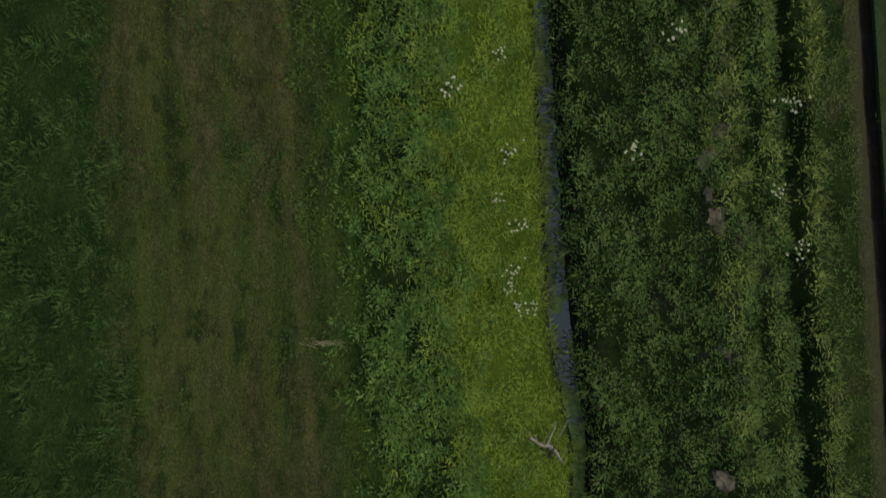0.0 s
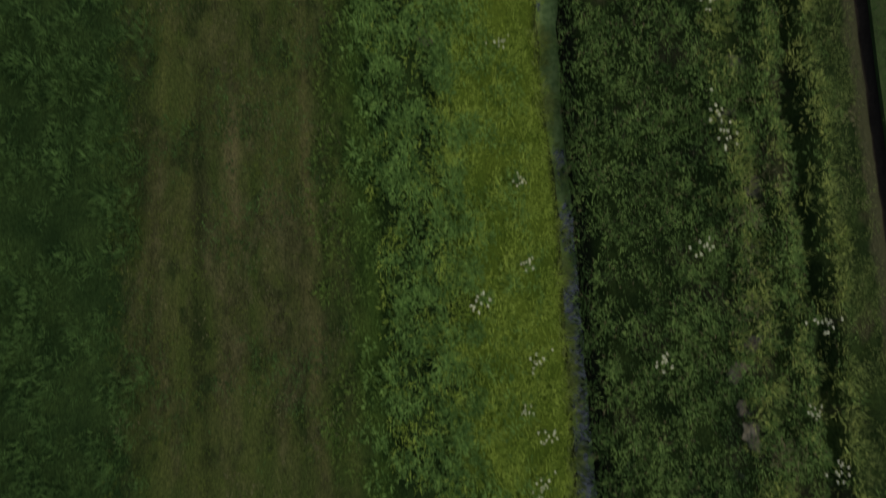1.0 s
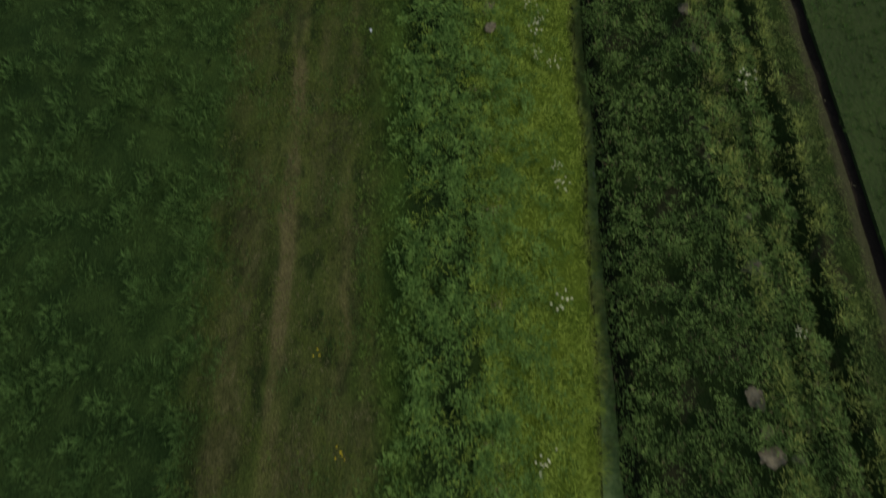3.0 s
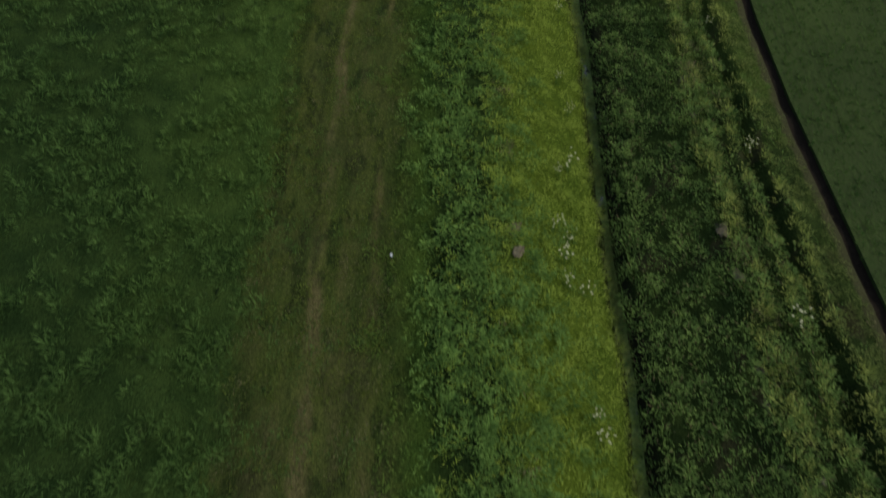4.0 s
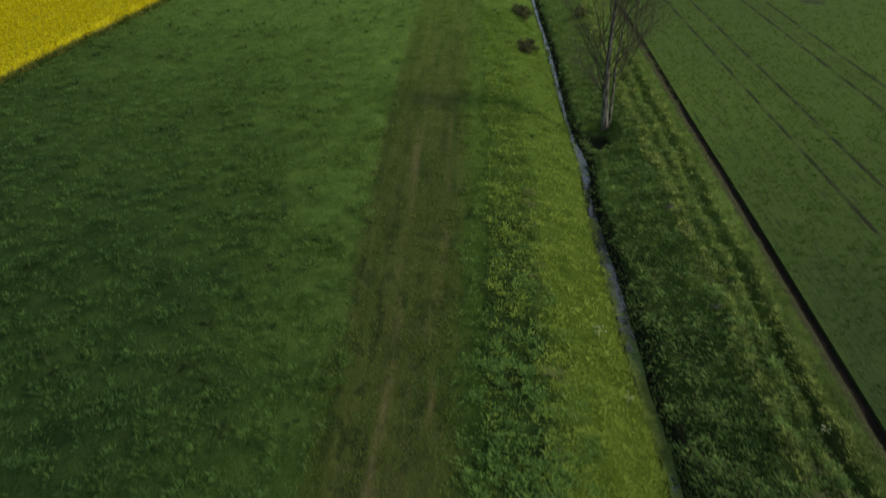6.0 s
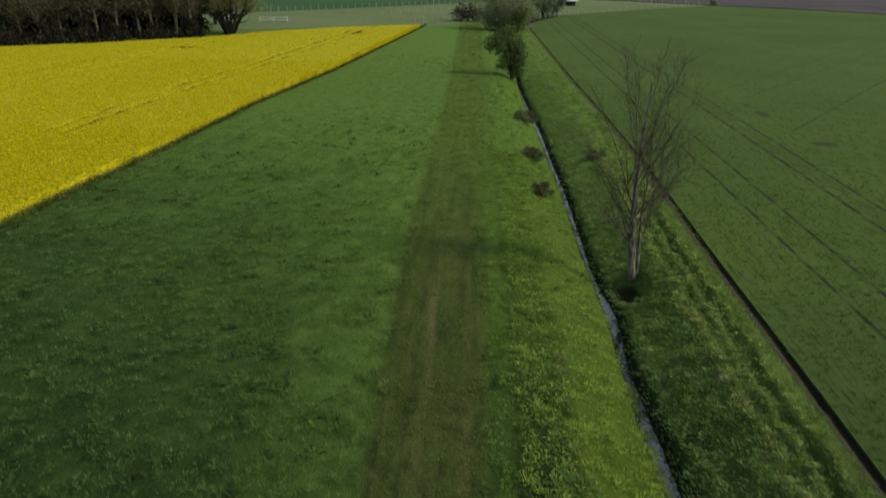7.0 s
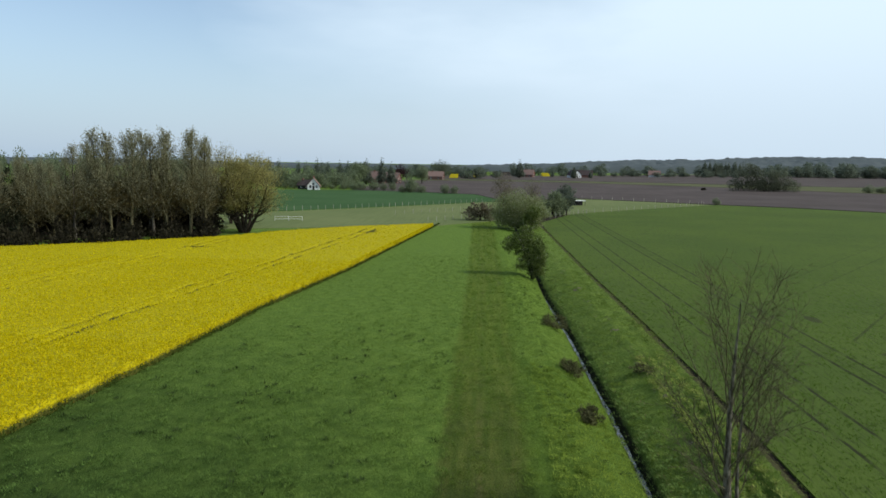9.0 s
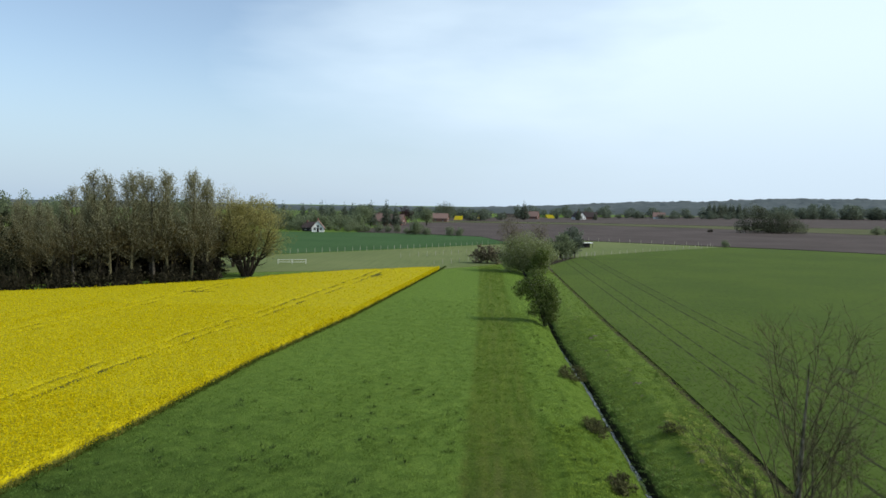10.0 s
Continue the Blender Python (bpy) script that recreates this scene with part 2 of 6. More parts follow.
def crop_mat():
    """Damp earth with seedlings between the drilled rows of young cereal."""
    n = Nodes("drilled earth", 0.9)
    rows = n.noise(1.0, 4, (7.0, 0.5, 1))
    c = n.mix(n.span(n.noise(0.05, 3), 0.3, 0.7), (0.066, 0.105, 0.018), (0.083, 0.125, 0.020))
    place_ = n.t.nodes.new("ShaderNodeSeparateXYZ")
    n.t.links.new(n.pos, place_.inputs[0])
    x, y = place_.outputs[0], place_.outputs[1]
    # near end painted darker, standing in for lens falloff and the view from above
    c = n.mix(n.span(y, 24, 58, 0.9, 0), c, n.mix(n.span(n.noise(0.4, 3), 0.3, 0.7), (0.026, 0.043, 0.013), (0.038, 0.060, 0.016)))
    c = n.mix(n.span(rows, 0.5, 0.75), c, (0.026, 0.042, 0.011))
    c = n.mix(n.span(n.noise(24, 4), 0.45, 0.65, 0, 0.5), c, (0.050, 0.042, 0.026))
    for x0, slope, half, depth, start in WHEELS:
        d = n.math("ABSOLUTE", n.math("SUBTRACT", x, n.math("ADD", n.math("MULTIPLY", y, slope), x0)))
        broken = n.span(n.noise(0.9, 3, (1, 0.5, 1)), 0.36, 0.56, 0.25, 1)
        c = n.mix(n.math("MULTIPLY", n.span(d, half * 0.6, half * 1.3, 1, 0), n.math("MULTIPLY", broken, n.span(y, start - 1, start, 0, depth))), c, (0.022, 0.022, 0.012))
    for x0, y0, rx, ry in THIN:
        dx = n.math("DIVIDE", n.math("SUBTRACT", x, x0), rx)
        dy = n.math("DIVIDE", n.math("SUBTRACT", y, y0), ry)
        d = n.math("ADD", n.math("ADD", n.math("MULTIPLY", dx, dx), n.math("MULTIPLY", dy, dy)), n.noise(1.5, 3))
        c = n.mix(n.span(d, 0.9, 1.6, 0.7, 0), c, (0.034, 0.032, 0.018))
    return n.done(c, n.noise(9, 4), 0.6, 0.08)


def field_mat(name, a, b):
    n = Nodes(name, 0.95)
    c = n.mix(n.span(n.noise(0.03, 4), 0.3, 0.7), a, b)
    c = n.mix(n.span(n.noise(1.0, 3, (1.2, 0.05, 1)), 0.4, 0.7, 0, 0.35), c, tuple(v * 0.75 for v in a))
    return n.done(c, n.noise(2.5, 3), 0.5, 0.2)


M_GROUND = ground_mat()
M_CROP = crop_mat()
M_PASTURE = field_mat("grazed pasture", (0.122, 0.150, 0.056), (0.158, 0.180, 0.072))
M_DARKFIELD = field_mat("dense green cereal", (0.042, 0.088, 0.029), (0.056, 0.106, 0.038))
M_PLOUGH = field_mat("ploughed earth", (0.072, 0.057, 0.052), (0.100, 0.081, 0.074))
M_STUBBLE = field_mat("pale stubble", (0.080, 0.090, 0.040), (0.115, 0.115, 0.055))
M_WOOD_GREY = bark_mat("grey bark", (0.055, 0.047, 0.038), (0.17, 0.15, 0.122))
M_WOOD_MID = bark_mat("streaked bark", (0.055, 0.048, 0.032), (0.225, 0.205, 0.155))
M_WOOD_TWIG = bark_mat("brown twig bark", (0.062, 0.056, 0.028), (0.175, 0.158, 0.090))
M_WOOD_DARK = bark_mat("dark bark", (0.022, 0.018, 0.014), (0.065, 0.052, 0.038))
M_DEADWOOD = bark_mat("weathered dead wood", (0.17, 0.14, 0.10), (0.36, 0.31, 0.23))
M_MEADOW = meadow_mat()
M_TURF = leaf_mat("dry mown turf", (0.045, 0.050, 0.015), (0.154, 0.142, 0.048), glow=0.35)
M_HERB = leaf_mat("lush herbs", (0.046, 0.098, 0.022), (0.230, 0.362, 0.082), glow=0.37, along=(30, 58, (0.096, 0.156, 0.022), (0.196, 0.274, 0.046)))
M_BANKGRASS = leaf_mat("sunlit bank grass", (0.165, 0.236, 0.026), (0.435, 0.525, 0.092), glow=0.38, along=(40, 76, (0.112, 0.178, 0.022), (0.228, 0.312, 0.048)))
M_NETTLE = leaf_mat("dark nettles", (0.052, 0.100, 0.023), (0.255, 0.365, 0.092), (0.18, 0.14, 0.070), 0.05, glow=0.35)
# pale tufts, their base colour brightened to carry the sunlit face of the crests
M_CREST = leaf_mat("pale crest grass with sunlit tone", (0.175, 0.220, 0.042), (0.430, 0.465, 0.125), glow=0.38)
M_RIDGE = leaf_mat("dull short bank grass", (0.095, 0.128, 0.030), (0.235, 0.270, 0.078), glow=0.35)
M_VERGE = leaf_mat("verge grass", (0.068, 0.122, 0.021), (0.165, 0.240, 0.048), glow=0.38, along=(30, 58, (0.096, 0.156, 0.022), (0.196, 0.274, 0.046)))
M_TRACKGREEN = leaf_mat("mown olive grass", (0.078, 0.108, 0.018), (0.154, 0.188, 0.037), glow=0.36, patch=0.9, along=(36, 76, (0.080, 0.142, 0.018), (0.148, 0.218, 0.034)))
M_GAPSHADE = leaf_mat("dark gap-shade leaves", (0.018, 0.032, 0.010), (0.058, 0.088, 0.026), glow=0.25)
# near-end blades take the same painted darkening as the ground under them
M_BLADES = leaf_mat("cereal blades", (0.046, 0.096, 0.022), (0.088, 0.150, 0.036), glow=0.40, patch=0.3, along=(24, 58, (0.074, 0.136, 0.018), (0.122, 0.192, 0.029)))
M_DRYGRASS = leaf_mat("dry pale grass", (0.10, 0.095, 0.035), (0.26, 0.22, 0.11), glow=0.3)
# distance haze is painted into the ridge forest as a blue-grey base
M_FARWOOD = leaf_mat("woodland greyed for haze", (0.095, 0.116, 0.120), (0.140, 0.160, 0.160), patch=0.02)
M_RAPE_LEAF = leaf_mat("rape stems", (0.030, 0.055, 0.012), (0.090, 0.120, 0.020))
M_RAPE_THIN = leaf_mat("thin fading rape", (0.080, 0.078, 0.014), (0.190, 0.160, 0.022), glow=0.4)
M_RAPE_FLOWER = leaf_mat("rape flowers", (0.52, 0.425, 0.004), (0.66, 0.550, 0.007), glow=0.5)
M_POPLAR = leaf_mat("young poplar leaves", (0.185, 0.180, 0.105), (0.360, 0.350, 0.215), glow=0.42)
M_WILLOW = leaf_mat("willow leaves", (0.225, 0.202, 0.072), (0.420, 0.382, 0.145), glow=0.42)
M_HAWTHORN = leaf_mat("hawthorn leaves", (0.046, 0.074, 0.018), (0.175, 0.212, 0.062), (0.30, 0.30, 0.22), 0.03)
M_MAY = leaf_mat("pale hawthorn leaves and blossom", (0.150, 0.175, 0.072), (0.300, 0.330, 0.150), (0.46, 0.46, 0.36), 0.04, glow=0.4)
M_BRAMBLE = leaf_mat("bramble leaves", (0.048, 0.052, 0.020), (0.150, 0.148, 0.060))
M_YOUNG = leaf_mat("young grove leaves", (0.100, 0.080, 0.034), (0.185, 0.150, 0.064), glow=0.4)
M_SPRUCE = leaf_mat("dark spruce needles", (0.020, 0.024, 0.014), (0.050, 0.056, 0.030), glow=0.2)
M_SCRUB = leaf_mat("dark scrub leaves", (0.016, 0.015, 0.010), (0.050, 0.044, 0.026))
# haze is put into these far-foliage colours: paler and greyer than the leaves
M_FARLEAF = leaf_mat("broadleaf crowns paled for haze", (0.135, 0.165, 0.092), (0.250, 0.290, 0.165), glow=0.42, patch=0.12)
M_FARTREE = leaf_mat("hedgerow crowns greyed for haze", (0.110, 0.135, 0.098), (0.185, 0.215, 0.152), glow=0.4, patch=0.1)
M_FARDARK = leaf_mat("dark crowns paled for haze", (0.105, 0.128, 0.096), (0.175, 0.200, 0.142), glow=0.4, patch=0.12)
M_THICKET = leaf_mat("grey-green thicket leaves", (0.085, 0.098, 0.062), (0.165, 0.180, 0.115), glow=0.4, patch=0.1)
M_COPPER = leaf_mat("copper beech leaves", (0.030, 0.014, 0.018), (0.065, 0.032, 0.036))
M_RED = leaf_mat("brownish young leaves", (0.115, 0.100, 0.062), (0.225, 0.195, 0.130))
M_UMBEL = leaf_mat("white umbels", (0.55, 0.52, 0.30), (0.80, 0.76, 0.50), glow=0.15)
M_YELLOWFLOWER = leaf_mat("yellow flowers", (0.6, 0.45, 0.02), (0.8, 0.62, 0.03), glow=0.15)
M_WHITE = plain_mat("white paint", (0.62, 0.62, 0.60), (0.80, 0.80, 0.78), 4)
M_POST = plain_mat("weathered post", (0.30, 0.28, 0.22), (0.44, 0.42, 0.34), 5)
M_ROOF_RED = plain_mat("red roof tiles", (0.19, 0.125, 0.105), (0.26, 0.170, 0.145), 3)
M_ROOF_DARK = plain_mat("dark roof tiles", (0.045, 0.035, 0.035), (0.08, 0.062, 0.06), 3)
M_BRICK = plain_mat("red brick wall", (0.15, 0.085, 0.07), (0.22, 0.12, 0.095), 3)
M_GLASS = plain_mat("window glass", (0.02, 0.025, 0.03), (0.04, 0.045, 0.05), 1, 0.1)
M_DARKMETAL = plain_mat("dark paint", (0.02, 0.02, 0.022), (0.05, 0.045, 0.045), 2, 0.5)


# ---------------------------------------------------------------- building helpers
def vnoise(x, y, cell, seed=0):
    """Smooth value noise between 0 and 1."""
    x, y = np.asarray(x, float) / cell, np.asarray(y, float) / cell
    xi, yi = np.floor(x).astype(np.int64), np.floor(y).astype(np.int64)
    fx, fy = x - xi, y - yi
    fx, fy = fx * fx * (3 - 2 * fx), fy * fy * (3 - 2 * fy)

    def h(a, b):
        k = (a * 374761393 + b * 668265263 + seed * 974711) & 0xFFFFFFFF
        k = ((k ^ (k >> 13)) * 1274126177) & 0xFFFFFFFF
        return ((k ^ (k >> 16)) & 0xFFFF) / 65535.0
    return (h(xi, yi) * (1 - fx) + h(xi + 1, yi) * fx) * (1 - fy) + (h(xi, yi + 1) * (1 - fx) + h(xi + 1, yi + 1) * fx) * fy


def mesh_from(name, verts, faces, material, smooth=False):
    """A mesh from arrays: verts n x 3, faces n x 3 or n x 4, or a list of faces."""
    me = bpy.data.meshes.new(name)
    if isinstance(faces, np.ndarray):
        k = faces.shape[1]
        me.vertices.add(len(verts))
        me.vertices.foreach_set("co", np.asarray(verts, np.float32).ravel())
        me.loops.add(faces.size)
        me.loops.foreach_set("vertex_index", faces.astype(np.int32).ravel())
        me.polygons.add(len(faces))
        me.polygons.foreach_set("loop_start", np.arange(0, faces.size, k, dtype=np.int32))
        me.update(calc_edges=True)
    else:
        me.from_pydata([tuple(v) for v in verts], [], faces)
    me.materials.append(material)
    if smooth:
        me.polygons.foreach_set("use_smooth", np.ones(len(me.polygons), bool))
    me.validate()
    return me


def piece(name, verts, faces, material, parent=None, label="", smooth=False):
    ob = new(name, mesh_from(name, verts, faces, material, smooth))
    if parent:
        ob.parent = parent
    if label:
        tagged(ob, label)
    return ob


def part(name, bm, material, parent, label="", smooth=False):
    me = bpy.data.meshes.new(name)
    bm.to_mesh(me)
    bm.free()
    me.materials.append(material)
    if smooth:
        me.polygons.foreach_set("use_smooth", np.ones(len(me.polygons), bool))
    ob = new(name, me)
    ob.parent = parent
    if label:
        tagged(ob, label)
    return ob


def box(bm, x0, y0, z0, x1, y1, z1, bevel=0.0):
    made = bmesh.ops.create_cube(bm, size=1.0, matrix=Matrix.LocRotScale(((x0 + x1) / 2, (y0 + y1) / 2, (z0 + z1) / 2), None, (x1 - x0, y1 - y0, z1 - z0)))
    if bevel:
        edges = list({e for v in made["verts"] for e in v.link_edges})
        bmesh.ops.bevel(bm, geom=edges, offset=bevel, segments=1, affect="EDGES")


def thing(name, label, category, m, group=""):
    ob = new(name)
    ob.empty_display_size = 0.3
    ob.matrix_basis = m
    return tagged(ob, label, category, group)


def kites(p, along, side, length, width, fold=0.25):
    """Folded leaves: base point p, directions along and side, per leaf. Returns verts and quads' triangles."""
    n = len(p)
    L, W = length[:, None], width[:, None]
    normal = np.cross(along, side)
    mid = p + along * L * 0.45
    lift = normal * W * fold
    v = np.stack([p, mid + side * W * 0.5 + lift, p + along * L, mid - side * W * 0.5 + lift], 1).reshape(-1, 3)
    base = np.arange(n)[:, None] * 4
    f = np.concatenate([base + [0, 1, 2], base + [0, 2, 3]], 1).reshape(-1, 3)
    return v, f


def rand_dirs(rng, n, elev_lo, elev_hi):
    a = rng.uniform(0, 2 * np.pi, n)
    e = np.radians(rng.uniform(elev_lo, elev_hi, n))
    along = np.stack([np.cos(a) * np.cos(e), np.sin(a) * np.cos(e), np.sin(e)], 1)
    side = np.stack([-np.sin(a), np.cos(a), np.zeros(n)], 1)
    tilt = rng.normal(0, 0.45, n)[:, None]
    side = side + np.cross(along, side) * tilt
    side /= np.linalg.norm(side, axis=1)[:, None]
    return along, side


# ---------------------------------------------------------------- the lie of the land
KY = [-60, -5, 0, 5, 13, 21, 32, 40, 52, 72, 90, 110, 175, 260]
TRACK_L = [-5.2, -6.3, -6.75, -7.1, -7.3, -7.8, -8.3, -8.55, -8.95, -9.1, -9.0, -9.0, -9.7, -12]
TRACK_R = [-1.0, -1.7, -2.3, -2.8, -3.75, -4.4, -4.85, -4.9, -4.95, -4.9, -4.8, -4.8, -5.0, -7]
WATER_Y = [-60, -5, -2.5, 0, 2.7, 5, 6.8, 9.3, 10.7, 13, 17, 20, 22.7, 26, 32, 35, 38, 40, 43, 46, 47.5, 49.9, 52.2, 54.3, 57, 60, 65, 70, 76, 84, 90, 104, 113, 175, 260]
WATER_L = [4.0, 3.43, 2.76, 2.55, 2.28, 2.1, 1.79, 1.46, 1.42, 1.48, 1.45, 1.5, 1.31, 1.29, 1.27, 1.12, 1.03, 1.0, 0.95, 0.98, 1.02, 1.13, 1.12, 1.05, 0.97, 0.97, 0.95, 0.95, 0.88, 0.78, 0.68, 0.17, 0.03, -0.2, -0.5]
WATER_R = [4.35, 3.69, 3.31, 2.98, 2.63, 2.39, 2.1, 1.95, 1.9, 1.8, 1.64, 1.66, 1.52, 1.5, 1.56, 1.45, 1.49, 1.5, 1.37, 1.31, 1.25, 1.56, 1.48, 1.28, 1.13, 1.17, 1.2, 1.22, 1.1, 1.0, 0.93, 0.44, 0.27, 0.0, -0.3]
EDGE_Y = [-60, -5, -3, 0, 5, 10.4, 13, 16, 23.5, 27, 32, 36, 40, 45, 52, 58, 72, 90, 110, 175, 260]
FURROW = [11, 9.55, 9.3, 8.93, 8.33, 7.66, 7.42, 7.27, 6.78, 6.48, 6.35, 6.42, 6.5, 6.58, 6.62, 6.72, 6.95, 6.8, 6.3, 5.6, 5.0]
U_KNOTS = np.array([-4000, -40, -7.9, -4.5, 1.2, 1.6, 6.42, 40, 4000.0])
U_PROFILE = [-4000, -40, -14, -9, -7.9, -6.6, -4.5, -3.2, -1.8, -0.5, 0.5, 0.95, 1.1, 1.22, 1.42, 1.53, 1.9, 2.7, 3.5, 4.05, 4.3, 4.45, 4.75, 4.95, 5.08, 5.2, 5.42, 6.0, 6.35, 6.43, 6.60, 6.70, 6.9, 40, 4000]
Z_PROFILE = [0, 0, -0.08, -0.15, -0.2, -0.24, -0.25, -0.13, -0.25, -0.72, -1.25, -1.6, -1.72, -2.05, -2.05, -1.72, -1.2, -0.85, -0.45, -0.2, -0.16, -0.3, -0.08, -0.06, -0.34, -0.34, 0.06, 0.02, 0.02, -0.12, -0.12, 0.0, -0.15, -0.15, 0]
WATER_Z = -1.81


def knots_at(y):
    rows = [np.full_like(y, -4000.0), np.full_like(y, -40.0)]
    rows += [np.interp(y, KY, k) for k in (TRACK_L, TRACK_R)] + [np.interp(y, WATER_Y, k) for k in (WATER_L, WATER_R)] + [np.interp(y, EDGE_Y, FURROW)]
    return np.stack(rows + [np.full_like(y, 40.0), np.full_like(y, 4000.0)], -1)


def across(u, y):
    """World x of the across-the-ditch coordinate u at y."""
    u, y = np.broadcast_arrays(np.asarray(u, float), np.asarray(y, float))
    k = knots_at(y.ravel())
    uu = u.ravel()
    i = np.clip(np.searchsorted(U_KNOTS, uu, side="right") - 1, 0, len(U_KNOTS) - 2)
    f = (uu - U_KNOTS[i]) / (U_KNOTS[i + 1] - U_KNOTS[i])
    r = np.arange(len(uu))
    return (k[r, i] * (1 - f) + k[r, i + 1] * f).reshape(u.shape)


def height(u, y):
    u, y = np.broadcast_arrays(np.asarray(u, float), np.asarray(y, float))
    wander = np.where((u > 3.9) & (u < 5.8), 0.22 * (vnoise(u * 0, y, 2.3, 8) - 0.5), 0.0)
    z = np.interp(u + wander, U_PROFILE, Z_PROFILE)
    plain = np.interp(u, [3.5, 4.2, 6.0], [-0.45, -0.16, 0.02])
    flat = np.clip((y - 62) / 16, 0, 0.85) * ((u > 3.5) & (u < 6.0))
    z = z * (1 - flat) + plain * flat
    silt = 0.5 * np.clip((y - 40) / 25, 0, 1) * ((u > 6.3) & (u < 6.75))
    z = z * (1 - silt)
    near = np.clip(1 - (np.abs(u + 2) - 22) / 14, 0, 1) * np.clip(1 - (y - 110) / 60, 0, 1)
    notch = np.clip(2.0 - np.abs(y - 52.9) / 1.0 - 0.5 * vnoise(u, y, 0.8, 31), 0, 1) * np.clip((u - 1.4) / 0.3, 0, 1) * np.clip((3.5 - u) / 0.7, 0, 1)
    z = np.minimum(z, z * (1 - notch) + notch * -1.72)      # the washed-out hollow below the bare tree
    rough = np.where(u < -8.6, 0.05, 0.0) + np.where(u < -8.6, 0.0, 1.0) * np.where(u < -4.5, 0.05, np.where(u < 1, 0.12, np.where(u < 3.7, 0.08, np.where(u < 5.9, 0.14, np.where(u < 6.7, 0.03, 0.0)))))
    z = z + near * rough * 2 * (vnoise(u, y, 0.7, 3) - 0.5) + near * rough * 1.2 * (vnoise(u, y, 0.3, 4) - 0.5)
    far = np.clip((y - 100) / 60, 0, 1)
    return z * (1 - far * 0.6)


# ---------------------------------------------------------------- ground
def stack_range(*spans):
    out = []
    for a, b, s in spans:
        out += list(np.arange(a, b - 1e-6, s))
    return np.array(out)


def build_ground():
    ys = stack_range((-70, -12, 5), (-12, 56, 0.30), (56, 120, 0.7), (120, 300, 5), (300, 900, 50), (900, 4600, 300))
    us = stack_range((-4000, -400, 600), (-400, -40, 45), (-40, -24, 1.0), (-24, -16, 0.5), (-16, -8.5, 0.3), (-8.5, 7.2, 0.14), (7.2, 40, 3), (40, 400, 45), (400, 4100, 600))
    U, Y = np.meshgrid(us, ys)
    X, Z = across(U, Y), height(U, Y)
    v = np.stack([X, Y, Z], -1).reshape(-1, 3)
    r, c = len(ys), len(us)
    i = (np.arange(r - 1)[:, None] * c + np.arange(c - 1)[None, :]).ravel()
    f = np.stack([i, i + 1, i + c + 1, i + c], 1)
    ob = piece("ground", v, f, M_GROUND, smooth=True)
    a = ob.data.attributes.new("u", "FLOAT", "POINT")
    a.data.foreach_set("value", U.ravel().astype(np.float32))
    return tagged(ob, "green meadow with a worn mown track and a deep grassy ditch", "ground", kind="structure")


build_ground()


def build_water():
    n = Nodes("still ditch water", 0.06)
    sep = n.t.nodes.new("ShaderNodeSeparateXYZ")
    n.t.links.new(n.pos, sep.inputs[0])
    y = sep.outputs[1]
    cover = n.math("MULTIPLY", n.span(y, 2.5, 8.5), n.span(y, 35, 40.5, 1, 0))
    cover = n.math("MAXIMUM", cover, n.span(y, -5.2, -2.8, 1, 0))
    weed = n.span(n.math("ADD", n.math("MULTIPLY", cover, 0.35), n.span(n.noise(2.6, 5, (1, 0.45, 1), 0.65), 0.3, 0.7, 0.2, 0.8, False)), 0.60, 0.70)
    col = n.mix(weed, (0.012, 0.016, 0.018), n.mix(n.span(n.noise(9, 4), 0.35, 0.65), (0.125, 0.180, 0.052), (0.215, 0.275, 0.088)))
    n.put(n.b.inputs["Roughness"], n.span(weed, 0, 1, 0.06, 0.8))
    n.put(n.b.inputs["Specular IOR Level"], n.span(weed, 0, 1, 1.0, 0.08))
    m = n.done(col, n.noise(20, 2), 0.08, 0.01)
    ys = np.arange(-60, 180, 0.5)
    us = np.array([1.0, 1.15, 1.3, 1.45, 1.6, 1.75])
    U, Y = np.meshgrid(us, ys)
    v = np.stack([across(U, Y), Y, np.full_like(Y, WATER_Z)], -1).reshape(-1, 3)
    c = len(us)
    i = (np.arange(len(ys) - 1)[:, None] * c + np.arange(c - 1)[None, :]).ravel()
    ob = piece("water", v, np.stack([i, i + 1, i + c + 1, i + c], 1), m)
    tagged(ob, "narrow strip of still ditch water with green duckweed", "water", kind="structure")


build_water()


def field(name, corners, z, material, label):
    """A flat field with a given outline, raised a little, with a skirt down to the ground."""
    bm = bmesh.new()
    top = [bm.verts.new((x, y, z)) for x, y in corners]
    low = [bm.verts.new((x, y, -0.2)) for x, y in corners]
    bm.faces.new(top)
    k = len(corners)
    for a in range(k):
        bm.faces.new((top[a], low[a], low[(a + 1) % k], top[(a + 1) % k]))
    bmesh.ops.recalc_face_normals(bm, faces=bm.faces)
    me = bpy.data.meshes.new(name)
    bm.to_mesh(me)
    bm.free()
    me.materials.append(material)
    return tagged(new(name, me), label, "field", kind="structure")


crop_edge = [(float(across(6.70, y)), float(y)) for y in np.arange(-60, 175, 4.0)]
field("cereal_field", crop_edge + [(6, 190), (17, 221), (40, 246), (75, 280), (97, 269), (116, 252), (180, 215), (400, 120), (400, -60)], 0.035, M_CROP,
      "bright green field of young cereal with dark wheel tracks")
field("pasture", [(-140, 150), (-60, 160), (-17, 178), (17, 221), (40, 246), (75, 280), (30, 307), (-11, 267), (-36, 237), (-60, 211), (-140, 170)], 0.05, M_PASTURE,
      "grazed pale green horse pasture behind white posts")
